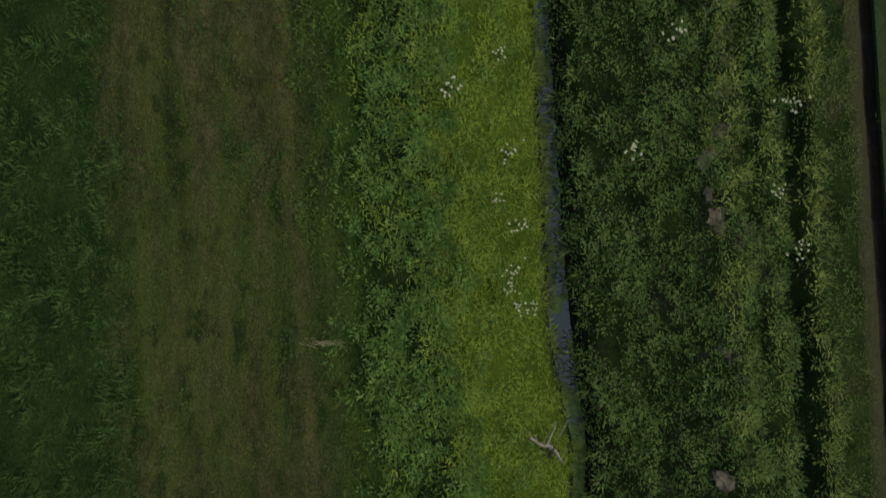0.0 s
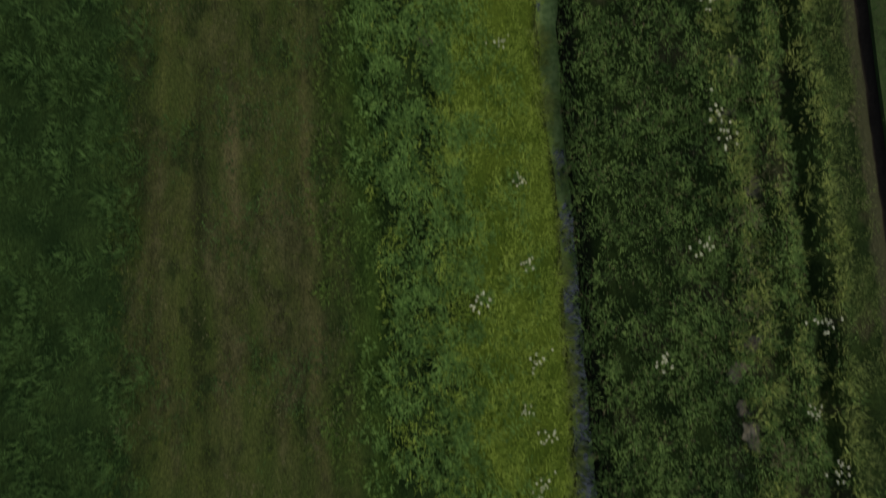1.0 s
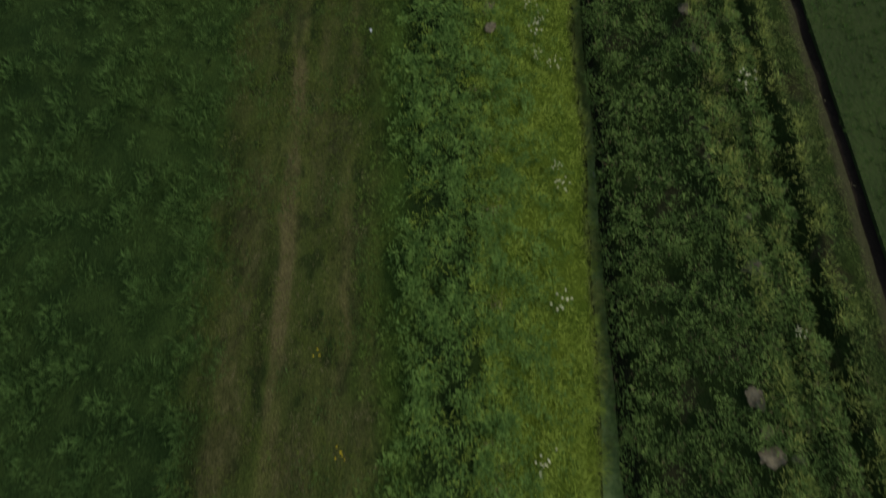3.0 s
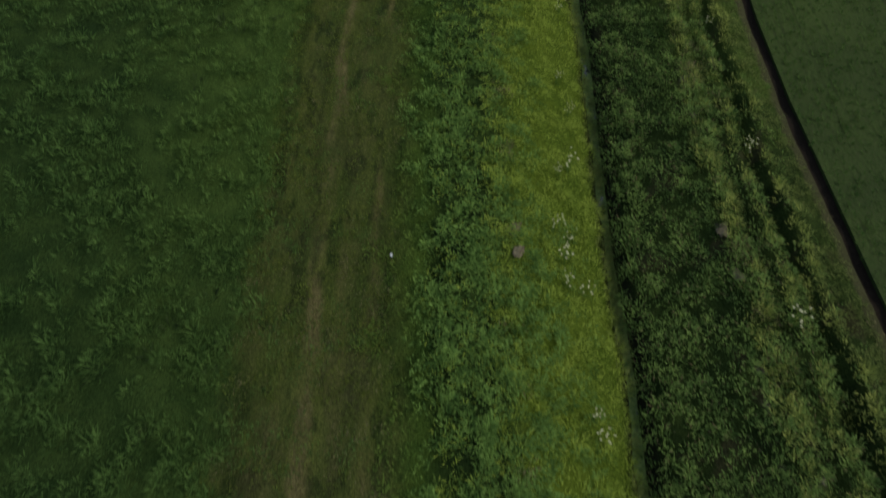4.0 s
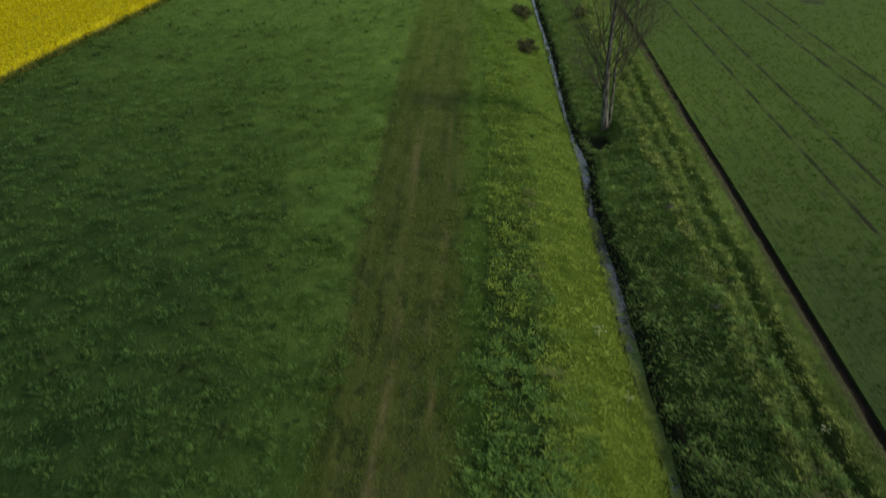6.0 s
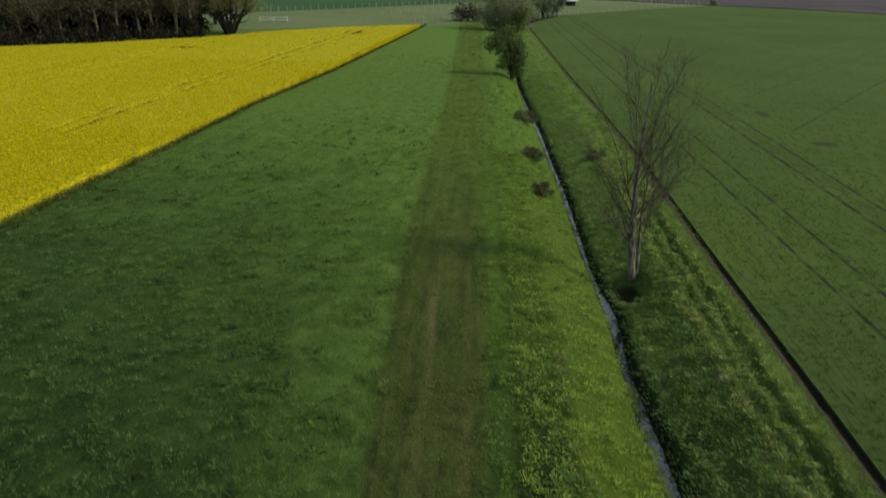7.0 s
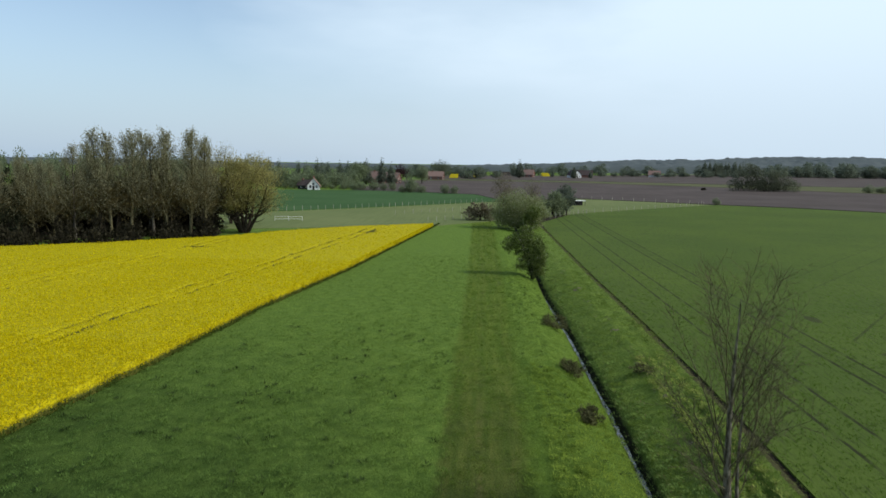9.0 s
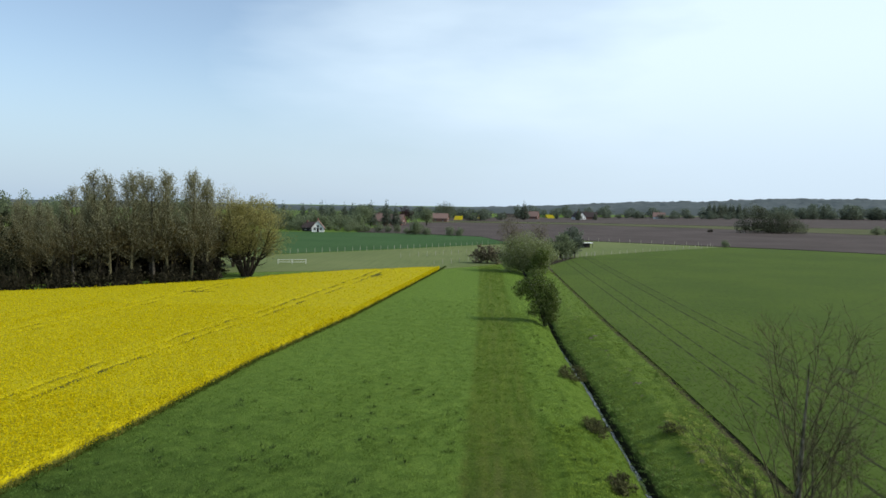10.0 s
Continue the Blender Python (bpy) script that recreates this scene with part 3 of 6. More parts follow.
field("green_field", [(-200, 170), (-140, 172), (-60, 213), (-36, 239), (-11, 269), (0, 280), (-11, 328), (-40, 345), (-67, 351), (-100, 345), (-250, 340)], 0.12, M_DARKFIELD,
      "dark green dense cereal field")
field("ploughed_field", [(0, 284), (30, 310), (76, 282), (98, 271), (118, 254), (182, 217), (402, 122), (900, 200), (500, 390), (206, 419), (137, 500), (57, 548), (-30, 560), (-75, 520), (-70, 353), (-40, 347), (-11, 330)], 0.15, M_PLOUGH,
      "bare brown ploughed field")
field("stubble_field", [(-75, 522), (-30, 562), (57, 550), (137, 502), (206, 421), (500, 392), (700, 420), (330, 520), (180, 560), (60, 600), (-40, 600)], 0.2, M_STUBBLE,
      "pale green strip of grass between ploughed fields")
field("ploughed_field", [(-40, 603), (60, 603), (180, 563), (330, 523), (700, 423), (1500, 600), (1400, 1300), (300, 1100), (80, 850), (-60, 740)], 0.25, M_PLOUGH,
      "distant bare brown ploughed field")


def build_rape():
    """The flowering rape: a solid stand with an uneven top, drilled through by wheel tracks, with flowers over it."""
    rng = np.random.default_rng(7)
    ky = [-20, 30, 57, 62, 70, 90, 114, 183]
    kx = [-35.6, -33.0, -30.8, -30.3, -29.3, -27.6, -24.1, -17.0]
    far_x, far_y = [-300, -76, -64, -51, -44.3, -32.4, -16.5], [60, 122, 130, 142, 152, 164, 175]

    def cap(x, y):
        """The height of the leafy stand below the flowers."""
        z = 0.86 + 0.10 * (vnoise(x, y, 0.8, 11) - 0.5) + 0.06 * (vnoise(x, y, 6, 12) - 0.5)
        edge = x - np.interp(y, ky, kx)
        for off in (-8.4, -10.2, -26.4, -28.2):
            d = np.abs(edge - off - 0.5 * (vnoise(x, y, 4, 19) - 0.5))
            z = z - 0.29 * np.clip(1.5 - d / 0.20, 0, 1) * np.clip(1.1 * vnoise(x, y, 1.6, 13) + 0.1, 0, 1)
        hole = np.hypot((x + 28.2) / 2.6, (y - 155) / 6.0) + 0.5 * vnoise(x, y, 1.5, 14)
        z = z - 0.30 * np.clip((1.0 - hole) * 2, 0, 1)
        lodged = np.hypot((x + 49.5) / 4.0, (y - 127.5) / 0.9) + 0.6 * vnoise(x, y, 1.5, 15)
        return z - 0.3 * np.clip((1.1 - lodged) * 2, 0, 1)

    ys = stack_range((-20, 30, 2.5), (30, 176, 0.5))
    ws = np.concatenate([[0, 0.12, 0.3], np.arange(0.5, 32, 0.3), np.arange(32, 90, 1.2), [120, 260]])
    W, Y = np.meshgrid(ws, ys)
    X = np.interp(Y, ky, kx) - W
    limit = np.interp(X, far_x, far_y)
    Y = np.minimum(Y, limit)
    X = np.where(W < 1e-9, np.interp(Y, ky, kx), X) + 0.25 * (vnoise(X, Y, 1.2, 16) - 0.5) * (W < 0.2)
    Z = cap(X, Y) + rng.normal(0, 0.022, X.shape)
    Z[:, 0] = -0.25
    Z[:, 1] = np.minimum(Z[:, 1], 0.80)
    Z[:, 2] -= 0.04
    Z[-1, :] = -0.1
    v = np.stack([X, Y, Z], -1).reshape(-1, 3)
    r, c = X.shape
    i = (np.arange(r - 1)[:, None] * c + np.arange(c - 1)[None, :]).ravel()
    f = np.stack([i, i + c, i + c + 1, i + 1], 1)
    n = Nodes("rape stand", 0.8)
    sep = n.t.nodes.new("ShaderNodeSeparateXYZ")
    n.t.links.new(n.pos, sep.inputs[0])
    lvl = n.math("ADD", sep.outputs[2], n.math("MULTIPLY", n.math("SUBTRACT", n.noise(3.5, 3), 0.5), 0.45))
    green = n.mix(n.noise(6, 3), (0.052, 0.056, 0.012), (0.120, 0.112, 0.020))
    yellow = n.mix(n.span(n.noise(5, 4), 0.3, 0.7), (0.36, 0.302, 0.005), (0.50, 0.415, 0.006))
    yellow = n.mix(n.span(n.noise(7, 3), 0.48, 0.62, 0, 0.75), yellow, (0.150, 0.140, 0.014))
    m = n.done(n.mix(n.math("MULTIPLY", n.span(lvl, 0.28, 0.50), n.span(n.attr("sunk"), 0.1, 0.5, 1, 0)), green, yellow), n.noise(7, 4), 0.5, 0.05)
    ob = piece("rapeseed_field", v, f, m, smooth=True)
    at = ob.data.attributes.new("sunk", "FLOAT", "POINT")
    sunk = np.clip(0.76 - cap(X, Y), 0, 1) * 6 * (W > 0.2)
    at.data.foreach_set("value", sunk.ravel().astype(np.float32))
    tagged(ob, "dense field of bright yellow flowering rapeseed", "crop", kind="stuff")
    # flower heads over the stand, small and close along the near edge
    fv, ff, base = [], [], 0
    for w0, w1, y0, y1, per, big in ((0, 14, 33, 75, 82, 0.125), (14, 30, 33, 75, 48, 0.14), (0, 20, 75, 115, 38, 0.13), (30, 70, 33, 115, 14, 0.15), (20, 32, 75, 115, 22, 0.14), (0, 70, 115, 175, 8, 0.15)):
        k = int((w1 - w0) * (y1 - y0) * per)
        y = rng.uniform(y0, y1, k)
        x = np.interp(y, ky, kx) - rng.uniform(w0, w1, k) - 0.05
        stand = cap(x, y)
        keep = (y < np.interp(x, far_x, far_y) - 0.3) & (stand > 0.70 + rng.uniform(-0.06, 0.06, k)) & (vnoise(x, y, 0.3, 17) * 0.6 + vnoise(x, y, 2.2, 18) * 0.4 > rng.uniform(0.0, 0.42, k))
        x, y, stand = x[keep], y[keep], stand[keep]
        k = len(x)
        al, sd = rand_dirs(rng, k, 15, 80)
        size = big * rng.uniform(0.7, 1.25, k)
        a, b = kites(np.stack([x, y, stand + rng.uniform(-0.10, 0.12, k)], 1), al, sd, size, size * 0.85)
        fv.append(a)
        ff.append(b + base)
        base += len(a)
    fl = piece("rapeseed_flowers", np.concatenate(fv), np.concatenate(ff), M_RAPE_FLOWER)
    tagged(fl, "bright yellow rapeseed flower heads above the stand", "crop", kind="stuff")
    k = 18000
    y2 = rng.uniform(33, 174, k)
    x2 = np.interp(y2, ky, kx) - rng.uniform(-0.1, 0.25, k)
    al, sd = rand_dirs(rng, k, -5, 60)
    size = rng.uniform(0.06, 0.12, k) * (1 + (y2 - 40) / 200)
    ev, ef = kites(np.stack([x2, y2, rng.uniform(0.22, 0.92, k)], 1), al, sd, size, size * 0.8)
    eg = piece("rapeseed_flowers", ev, ef, M_RAPE_FLOWER)
    tagged(eg, "yellow rapeseed flowers hanging over the field edge", "crop", kind="stuff")
    k = 9000
    y3 = rng.uniform(33, 170, k)
    off = rng.choice([-8.4, -10.2, -26.4, -28.2], k) + rng.normal(0, 0.2, k)
    x3 = np.interp(y3, ky, kx) + off
    z3 = cap(x3, y3)
    ok3 = (z3 < 0.72) & (y3 < np.interp(x3, far_x, far_y) - 1)
    x3, y3, z3 = x3[ok3], y3[ok3], z3[ok3]
    al, sd = rand_dirs(rng, len(x3), 10, 80)
    gv, gf = kites(np.stack([x3, y3, z3 - 0.05], 1), al, sd, rng.uniform(0.15, 0.3, len(x3)), rng.uniform(0.05, 0.1, len(x3)))
    gr = piece("rapeseed_leaves", gv, gf, M_RAPE_THIN)
    tagged(gr, "stunted green rapeseed along the wheel tracks", "crop", kind="stuff")
    # green stems along the open edge
    k = 20000
    y = rng.uniform(20, 182, k)
    x = np.interp(y, ky, kx) + rng.uniform(-0.25, 0.22, k)
    z = rng.uniform(-0.2, 0.22, k)
    al, sd = rand_dirs(rng, k, 10, 85)
    sv, sf = kites(np.stack([x, y, z], 1), al, sd, rng.uniform(0.12, 0.30, k), rng.uniform(0.03, 0.07, k))
    st = piece("rapeseed_stems", sv, sf, M_RAPE_LEAF)
    tagged(st, "dark green rapeseed stems along the field edge", "crop", kind="stuff")


build_rape()


# ---------------------------------------------------------------- trees
class Wood:
    """Collects tapered branches as tubes, and the tips where leaves grow."""

    def __init__(self, seed):
        self.r = random.Random(seed)
        self.v, self.f, self.tips = [], [], []

    def limb(self, p, d, length, r0, r1, sides=5, segs=4, bend=0.12, rise=0.0):
        """A curved tapered limb. Returns its points and directions."""
        r = self.r
        p, d = Vector(p), Vector(d).normalized()
        pts = []
        first = len(self.v)
        for s in range(segs + 1):
            rad = r0 + (r1 - r0) * s / segs
            a = d.orthogonal().normalized()
            b = d.cross(a)
            for k in range(sides):
                t = 2 * math.pi * k / sides
                self.v.append(p + (a * math.cos(t) + b * math.sin(t)) * rad)
            pts.append((p.copy(), d.copy(), rad))
            d = (d + Vector((r.gauss(0, bend), r.gauss(0, bend), r.gauss(0, bend) + rise))).normalized()
            p = p + d * (length / segs)
        for s in range(segs):
            for k in range(sides):
                k2 = (k + 1) % sides
                a = first + s * sides
                self.f.append((a + k, a + k2, a + sides + k2, a + sides + k))
        return pts

    def spread(self, d, angle):
        """A direction at that many degrees from d, turned at random."""
        a = d.orthogonal().normalized()
        a.rotate(Matrix.Rotation(self.r.uniform(0, 2 * math.pi), 3, d))
        t = radians(angle)
        return (d * math.cos(t) + a * math.sin(t)).normalized()


def leaves_at(tips, rng, per, scatter, size, droop=(-60, 60)):
    """Leaves strewn round the tips."""
    p = np.repeat(np.array([tuple(t) for t in tips]), per, 0)
    p = p + rng.normal(0, scatter, p.shape)
    al, sd = rand_dirs(rng, len(p), *droop)
    s = rng.uniform(size * 0.6, size * 1.3, len(p))
    return kites(p, al, sd, s, s * 0.7)


def lobes(rng, n, blobs, size, sprigs=True):
    """A crown of many leaves in uneven lobes; blobs: (x, y, z, rx, ry, rz)."""
    blobs = np.array(blobs, float)
    wt_ = (blobs[:, 3] * blobs[:, 4]) ** 1.0
    idx = rng.choice(len(blobs), n, p=wt_ / wt_.sum())
    d = rng.normal(0, 1, (n, 3))
    d /= np.linalg.norm(d, axis=1)[:, None]
    rad = rng.uniform(0, 1, n) ** 0.35
    wob = 0.78 + 0.5 * vnoise(d[:, 0] * 3 + idx * 7.1, d[:, 1] * 3 + d[:, 2] * 4, 1.0, 21)
    p = blobs[idx, :3] + d * blobs[idx, 3:] * (rad * wob)[:, None]
    if sprigs:                                              # most leaves gather round sprigs
        sprig = rng.integers(0, max(n // 26, 6), n)
        loose = rng.uniform(0, 1, n) < 0.22
        scatter = rng.normal(0, 0.17, (n, 3)) * blobs[idx[sprig], 3:]
        p = np.where(loose[:, None], p, p[sprig] + scatter)
        d = np.where(loose[:, None], d, d[sprig])
    p[:, 2] = np.maximum(p[:, 2], 0.02)
    al, sd = rand_dirs(rng, n, -40, 70)
    al = al + d * 0.6
    al /= np.linalg.norm(al, axis=1)[:, None]
    sd = sd - al * (al * sd).sum(1)[:, None]
    sd /= np.linalg.norm(sd, axis=1)[:, None]
    s = rng.uniform(size * 0.6, size * 1.4, n)
    return kites(p, al, sd, s, s * 0.8)


def poplar(seed, h, name="poplar_tree"):
    """A slender crown of steep limbs: bare brown twigs below, sprays of young leaves above."""
    w = Wood(seed)
    rng = np.random.default_rng(seed)
    tree = thing(name, "tall slender poplar with sparse grey-green spring leaves", "tree", pose(0, 0, 0), "poplar grove")
    stem = w.limb((0, 0, -0.2), (0.03, 0, 1), h * 0.96, h * 0.012, 0.02, 6, 20, 0.015, 0.03)
    trunk_v, trunk_f = w.v, w.f
    w.v, w.f = [], []
    sprays, thin = [], []
    for i in range(4, 20):
        p, d, rad = stem[i]
        frac = i / 20
        for _ in range(6):
            steep = w.r.uniform(36, 60) * (1.12 - 0.40 * frac)
            ln = h * 0.30 * (1.16 - frac) * w.r.uniform(0.65, 1.12)
            pts = w.limb(p + d * w.r.uniform(-0.45, 0.45), w.spread(Vector((0, 0, 1)), steep), ln, rad * 0.35 + 0.012, 0.01, 3, 4, 0.04, 0.10)
            for k, (q, qd, _r) in enumerate(pts[1:]):
                (sprays if frac > 0.3 or w.r.random() < 0.25 else thin).append(q)
                if k > 0 or w.r.random() < 0.5:
                    tw = w.limb(q, w.spread(qd, w.r.uniform(15, 38)), min(ln * 0.25, 0.9), 0.018, 0.007, 3, 1, 0.1, 0.15)
                    (sprays if frac > 0.3 and k > 0 else thin).append(tw[-1][0])
    piece("trunk", trunk_v, trunk_f, M_WOOD_TWIG if seed % 4 else M_WOOD_GREY, tree, smooth=True)
    tagged(piece("branch_tangle", w.v, w.f, M_WOOD_TWIG, tree, smooth=True), kind="stuff")
    lv, lf = leaves_at(sprays, rng, 7, (0.15, 0.15, 0.30), 0.175, (0, 85))
    tv, tf = leaves_at(thin, rng, 3, 0.45, 0.18)
    piece("crown", np.concatenate([lv, tv]), np.concatenate([lf, tf + len(lv)]), M_POPLAR, tree, "thin grey-green young leaves")
    return tree


def bush(name, label, category, m, n, blobs, size, leaf, wood=M_WOOD_DARK, stems=5, seed=1, group="", sprigs=True):
    """A shrub or broad tree: stems from the ground into lobes of leaves."""
    rng = np.random.default_rng(seed)
    w = Wood(seed)
    ob = thing(name, label, category, m, group)
    zt = max(b[2] for b in blobs)
    wide = max(b[3] for b in blobs)
    for _ in range(stems):
        w.v, w.f = [], []
        b = w.r.choice(blobs)
        top = Vector((b[0], b[1], b[2]))
        p0 = Vector((w.r.uniform(-0.1, 0.1) * wide, w.r.uniform(-0.1, 0.1) * wide, -0.1))
        d = (top - p0)
        pts = w.limb(p0, Vector((d.x * 0.5, d.y * 0.5, d.z)), d.length, 0.02 * zt + 0.02, 0.02, 5, 5, 0.10)
        for q, qd, rad in pts[2:]:
            w.limb(q, w.spread(qd, 45), d.length * 0.4, rad * 0.5, 0.01, 3, 3, 0.12)
        piece("trunk" if stems < 3 else "stem", w.v, w.f, wood, ob, smooth=True)
    lv, lf = lobes(rng, n, blobs, size, sprigs)
    piece("crown", lv, lf, leaf, ob)
    return ob


def round_blobs(h, w, seed, k=7, low=0.45):
    r = random.Random(seed)
    out = []
    for i in range(k):
        a = 2 * math.pi * i / k + r.uniform(-0.4, 0.4)
        rr = w * 0.28 * r.uniform(0.6, 1.2)
        out.append((math.cos(a) * rr, math.sin(a) * rr, h * r.uniform(low, 0.72), w * r.uniform(0.2, 0.3), w * r.uniform(0.2, 0.3), h * r.uniform(0.16, 0.24)))
    out.append((0, 0, h * 0.78, w * 0.26, w * 0.26, h * 0.2))
    return out


def place(ob, x, y, z=0.0, turn=0.0, size=1.0, tall=None):
    ob.matrix_basis = Matrix.LocRotScale((x, y, z), Euler((0, 0, turn)), (size, size, tall or size))
    return ob


def plant(kinds, spots, r):
    """The first spots take the trees themselves, the others copies."""
    for i, (x, y, z, s, tall) in enumerate(spots):
        if i < len(kinds):
            place(kinds[i], x, y, z, r.uniform(0, 6.28), s, tall)
        else:
            c = copy_thing(kinds[i % len(kinds)], pose(0, 0, 0))
            place(c, x, y, z, r.uniform(0, 6.28), s, tall)


rp = random.Random(5)
kinds = [poplar(s, 18.5) for s in (101, 102, 103, 104)]
spots = []
for row, (dx, dy, k) in enumerate(((0, 0, 20), (-1.3, 4.5, 18))):
    for i in range(k):
        f = i / (k - 1)
        x, y = -57.0 - 50 * f + dx + rp.uniform(-0.4, 0.4), 148.5 - 25 * f + dy + rp.uniform(-0.8, 0.8)
        s = rp.uniform(0.92, 0.99)
        if x < -73:
            s *= 0.89
        if x < -77:
            s *= 0.82
        if row == 0 and i == 0:
            s *= 0.93
        spots.append((x, y, 0, s * 1.40, s * 1.055))
plant(kinds, spots, rp)


def understorey():
    """Dark scrub under the poplars."""
    r = random.Random(8)
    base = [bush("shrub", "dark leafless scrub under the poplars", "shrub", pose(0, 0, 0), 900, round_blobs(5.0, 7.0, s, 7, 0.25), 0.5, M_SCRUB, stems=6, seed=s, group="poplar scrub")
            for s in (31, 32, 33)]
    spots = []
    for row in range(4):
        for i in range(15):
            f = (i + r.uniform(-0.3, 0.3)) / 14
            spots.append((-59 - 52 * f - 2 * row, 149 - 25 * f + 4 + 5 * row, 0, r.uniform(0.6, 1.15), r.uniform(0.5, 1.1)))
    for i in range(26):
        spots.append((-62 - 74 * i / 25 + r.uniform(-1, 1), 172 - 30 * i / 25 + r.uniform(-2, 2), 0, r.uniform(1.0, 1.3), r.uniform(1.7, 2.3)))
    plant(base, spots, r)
    young = [bush("young_tree", "bushy brown young tree within the grove", "tree", pose(0, 0, 0), 1900, round_blobs(13.5, 8.5, s, 11, 0.42), 0.25, M_YOUNG, stems=2, seed=s, group="grove young trees")
             for s in (34, 35, 36)]
    spots = []
    for row in range(3):
        for i in range(14):
            f = (i + r.uniform(-0.3, 0.3)) / 13
            spots.append((-58 - 50 * f, 148.5 - 25 * f + 0.3 + 4.0 * row, 0, r.uniform(0.85, 1.1), r.uniform(0.72, 0.9) * (0.85 if f > 0.38 else 1.0)))
    for i in range(24):
        spots.append((-67 - 65 * i / 23 + r.uniform(-1, 1), 168 - 30 * i / 23 + r.uniform(-2, 2), 0, r.uniform(0.95, 1.2), r.uniform(0.74, 0.9)))
    plant(young, spots, r)
    spruce = [bush("spruce_tree", "dark narrow spruce at the end of the grove", "tree", pose(0, 0, 0), 2600,
                   [(0, 0, 2.5, 2.2, 2.2, 2.2), (0, 0, 5.0, 1.9, 1.9, 2.2), (0, 0, 7.6, 1.5, 1.5, 2.0), (0, 0, 10.0, 1.0, 1.0, 1.8), (0, 0, 12.4, 0.45, 0.45, 1.6)], 0.26, M_SPRUCE, stems=1, seed=39, group="grove spruces")]
    plant(spruce, [(-83 - 3.2 * i + r.uniform(-0.8, 0.8), 134 - 1.4 * i + r.uniform(-1, 2), 0, r.uniform(0.85, 1.15), r.uniform(0.75, 1.05)) for i in range(9)], r)
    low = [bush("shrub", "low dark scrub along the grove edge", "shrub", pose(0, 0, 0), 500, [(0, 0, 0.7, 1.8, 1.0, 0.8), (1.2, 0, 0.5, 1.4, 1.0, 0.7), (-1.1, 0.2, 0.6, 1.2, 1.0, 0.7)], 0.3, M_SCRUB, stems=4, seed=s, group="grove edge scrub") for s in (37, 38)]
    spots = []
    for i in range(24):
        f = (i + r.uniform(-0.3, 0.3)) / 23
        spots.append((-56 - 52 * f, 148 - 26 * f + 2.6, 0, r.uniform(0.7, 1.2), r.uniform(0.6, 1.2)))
    # extra filler rows: near-black scrub darkens the gap between rape and trees
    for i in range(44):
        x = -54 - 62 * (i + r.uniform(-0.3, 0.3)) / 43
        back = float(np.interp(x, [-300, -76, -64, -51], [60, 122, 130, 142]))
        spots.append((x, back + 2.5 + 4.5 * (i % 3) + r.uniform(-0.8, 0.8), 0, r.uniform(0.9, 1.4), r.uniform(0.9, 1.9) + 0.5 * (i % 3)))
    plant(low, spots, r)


understorey()


def willow():
    w = Wood(55)
    rng = np.random.default_rng(55)
    tree = thing("willow_tree", "broad multi-stemmed willow with yellowish spring foliage", "tree", pose(-52.3, 155.5, 0))
    tree.scale = (1.22, 1.05, 1.12)
    tips = []
    for i in range(7):
        a = 6.28 * i / 7 + w.r.uniform(-0.3, 0.3)
        lean = w.r.uniform(0.2, 0.75)
        pts = w.limb((math.cos(a) * 0.4, math.sin(a) * 0.4, -0.2), (math.cos(a) * lean, math.sin(a) * lean, 1), w.r.uniform(9, 12.5), 0.34, 0.06, 6, 8, 0.07, 0.02)
        for q, qd, rad in pts[2:]:
            for _ in range(4):
                sub = w.limb(q, w.spread(qd, w.r.uniform(30, 70)), w.r.uniform(2.0, 4.2), rad * 0.5, 0.02, 4, 4, 0.12, 0.05)
                for s, sd_, rr in sub[1:]:
                    tw = w.limb(s, w.spread(sd_, 50), 1.0, 0.02, 0.008, 3, 2, 0.15)
                    if s.z > 3.8:
                        tips += [s, tw[-1][0]]
    piece("trunk", w.v, w.f, M_WOOD_DARK, tree, smooth=True)
    lv, lf = leaves_at(tips, rng, 20, 0.42, 0.17)
    puffs = []
    for k in range(26):
        a = w.r.uniform(0, 6.28)
        z = w.r.uniform(4.4, 12.0)
        reach = 4.2 * math.sqrt(max(0.1, 1 - ((z - 6.0) / 6.6) ** 2)) * w.r.uniform(0.55, 1.0)
        s = w.r.uniform(0.7, 1.5)
        puffs.append((math.cos(a) * reach + 0.9, math.sin(a) * reach, z, s, s, s * 0.9))
    ev, ef = lobes(rng, 12000, puffs, 0.18)
    lv, lf = np.concatenate([lv, ev]), np.concatenate([lf, ef + len(lv)])
    piece("crown", lv, lf, M_WILLOW, tree, "yellow-green catkins and young leaves")


willow()


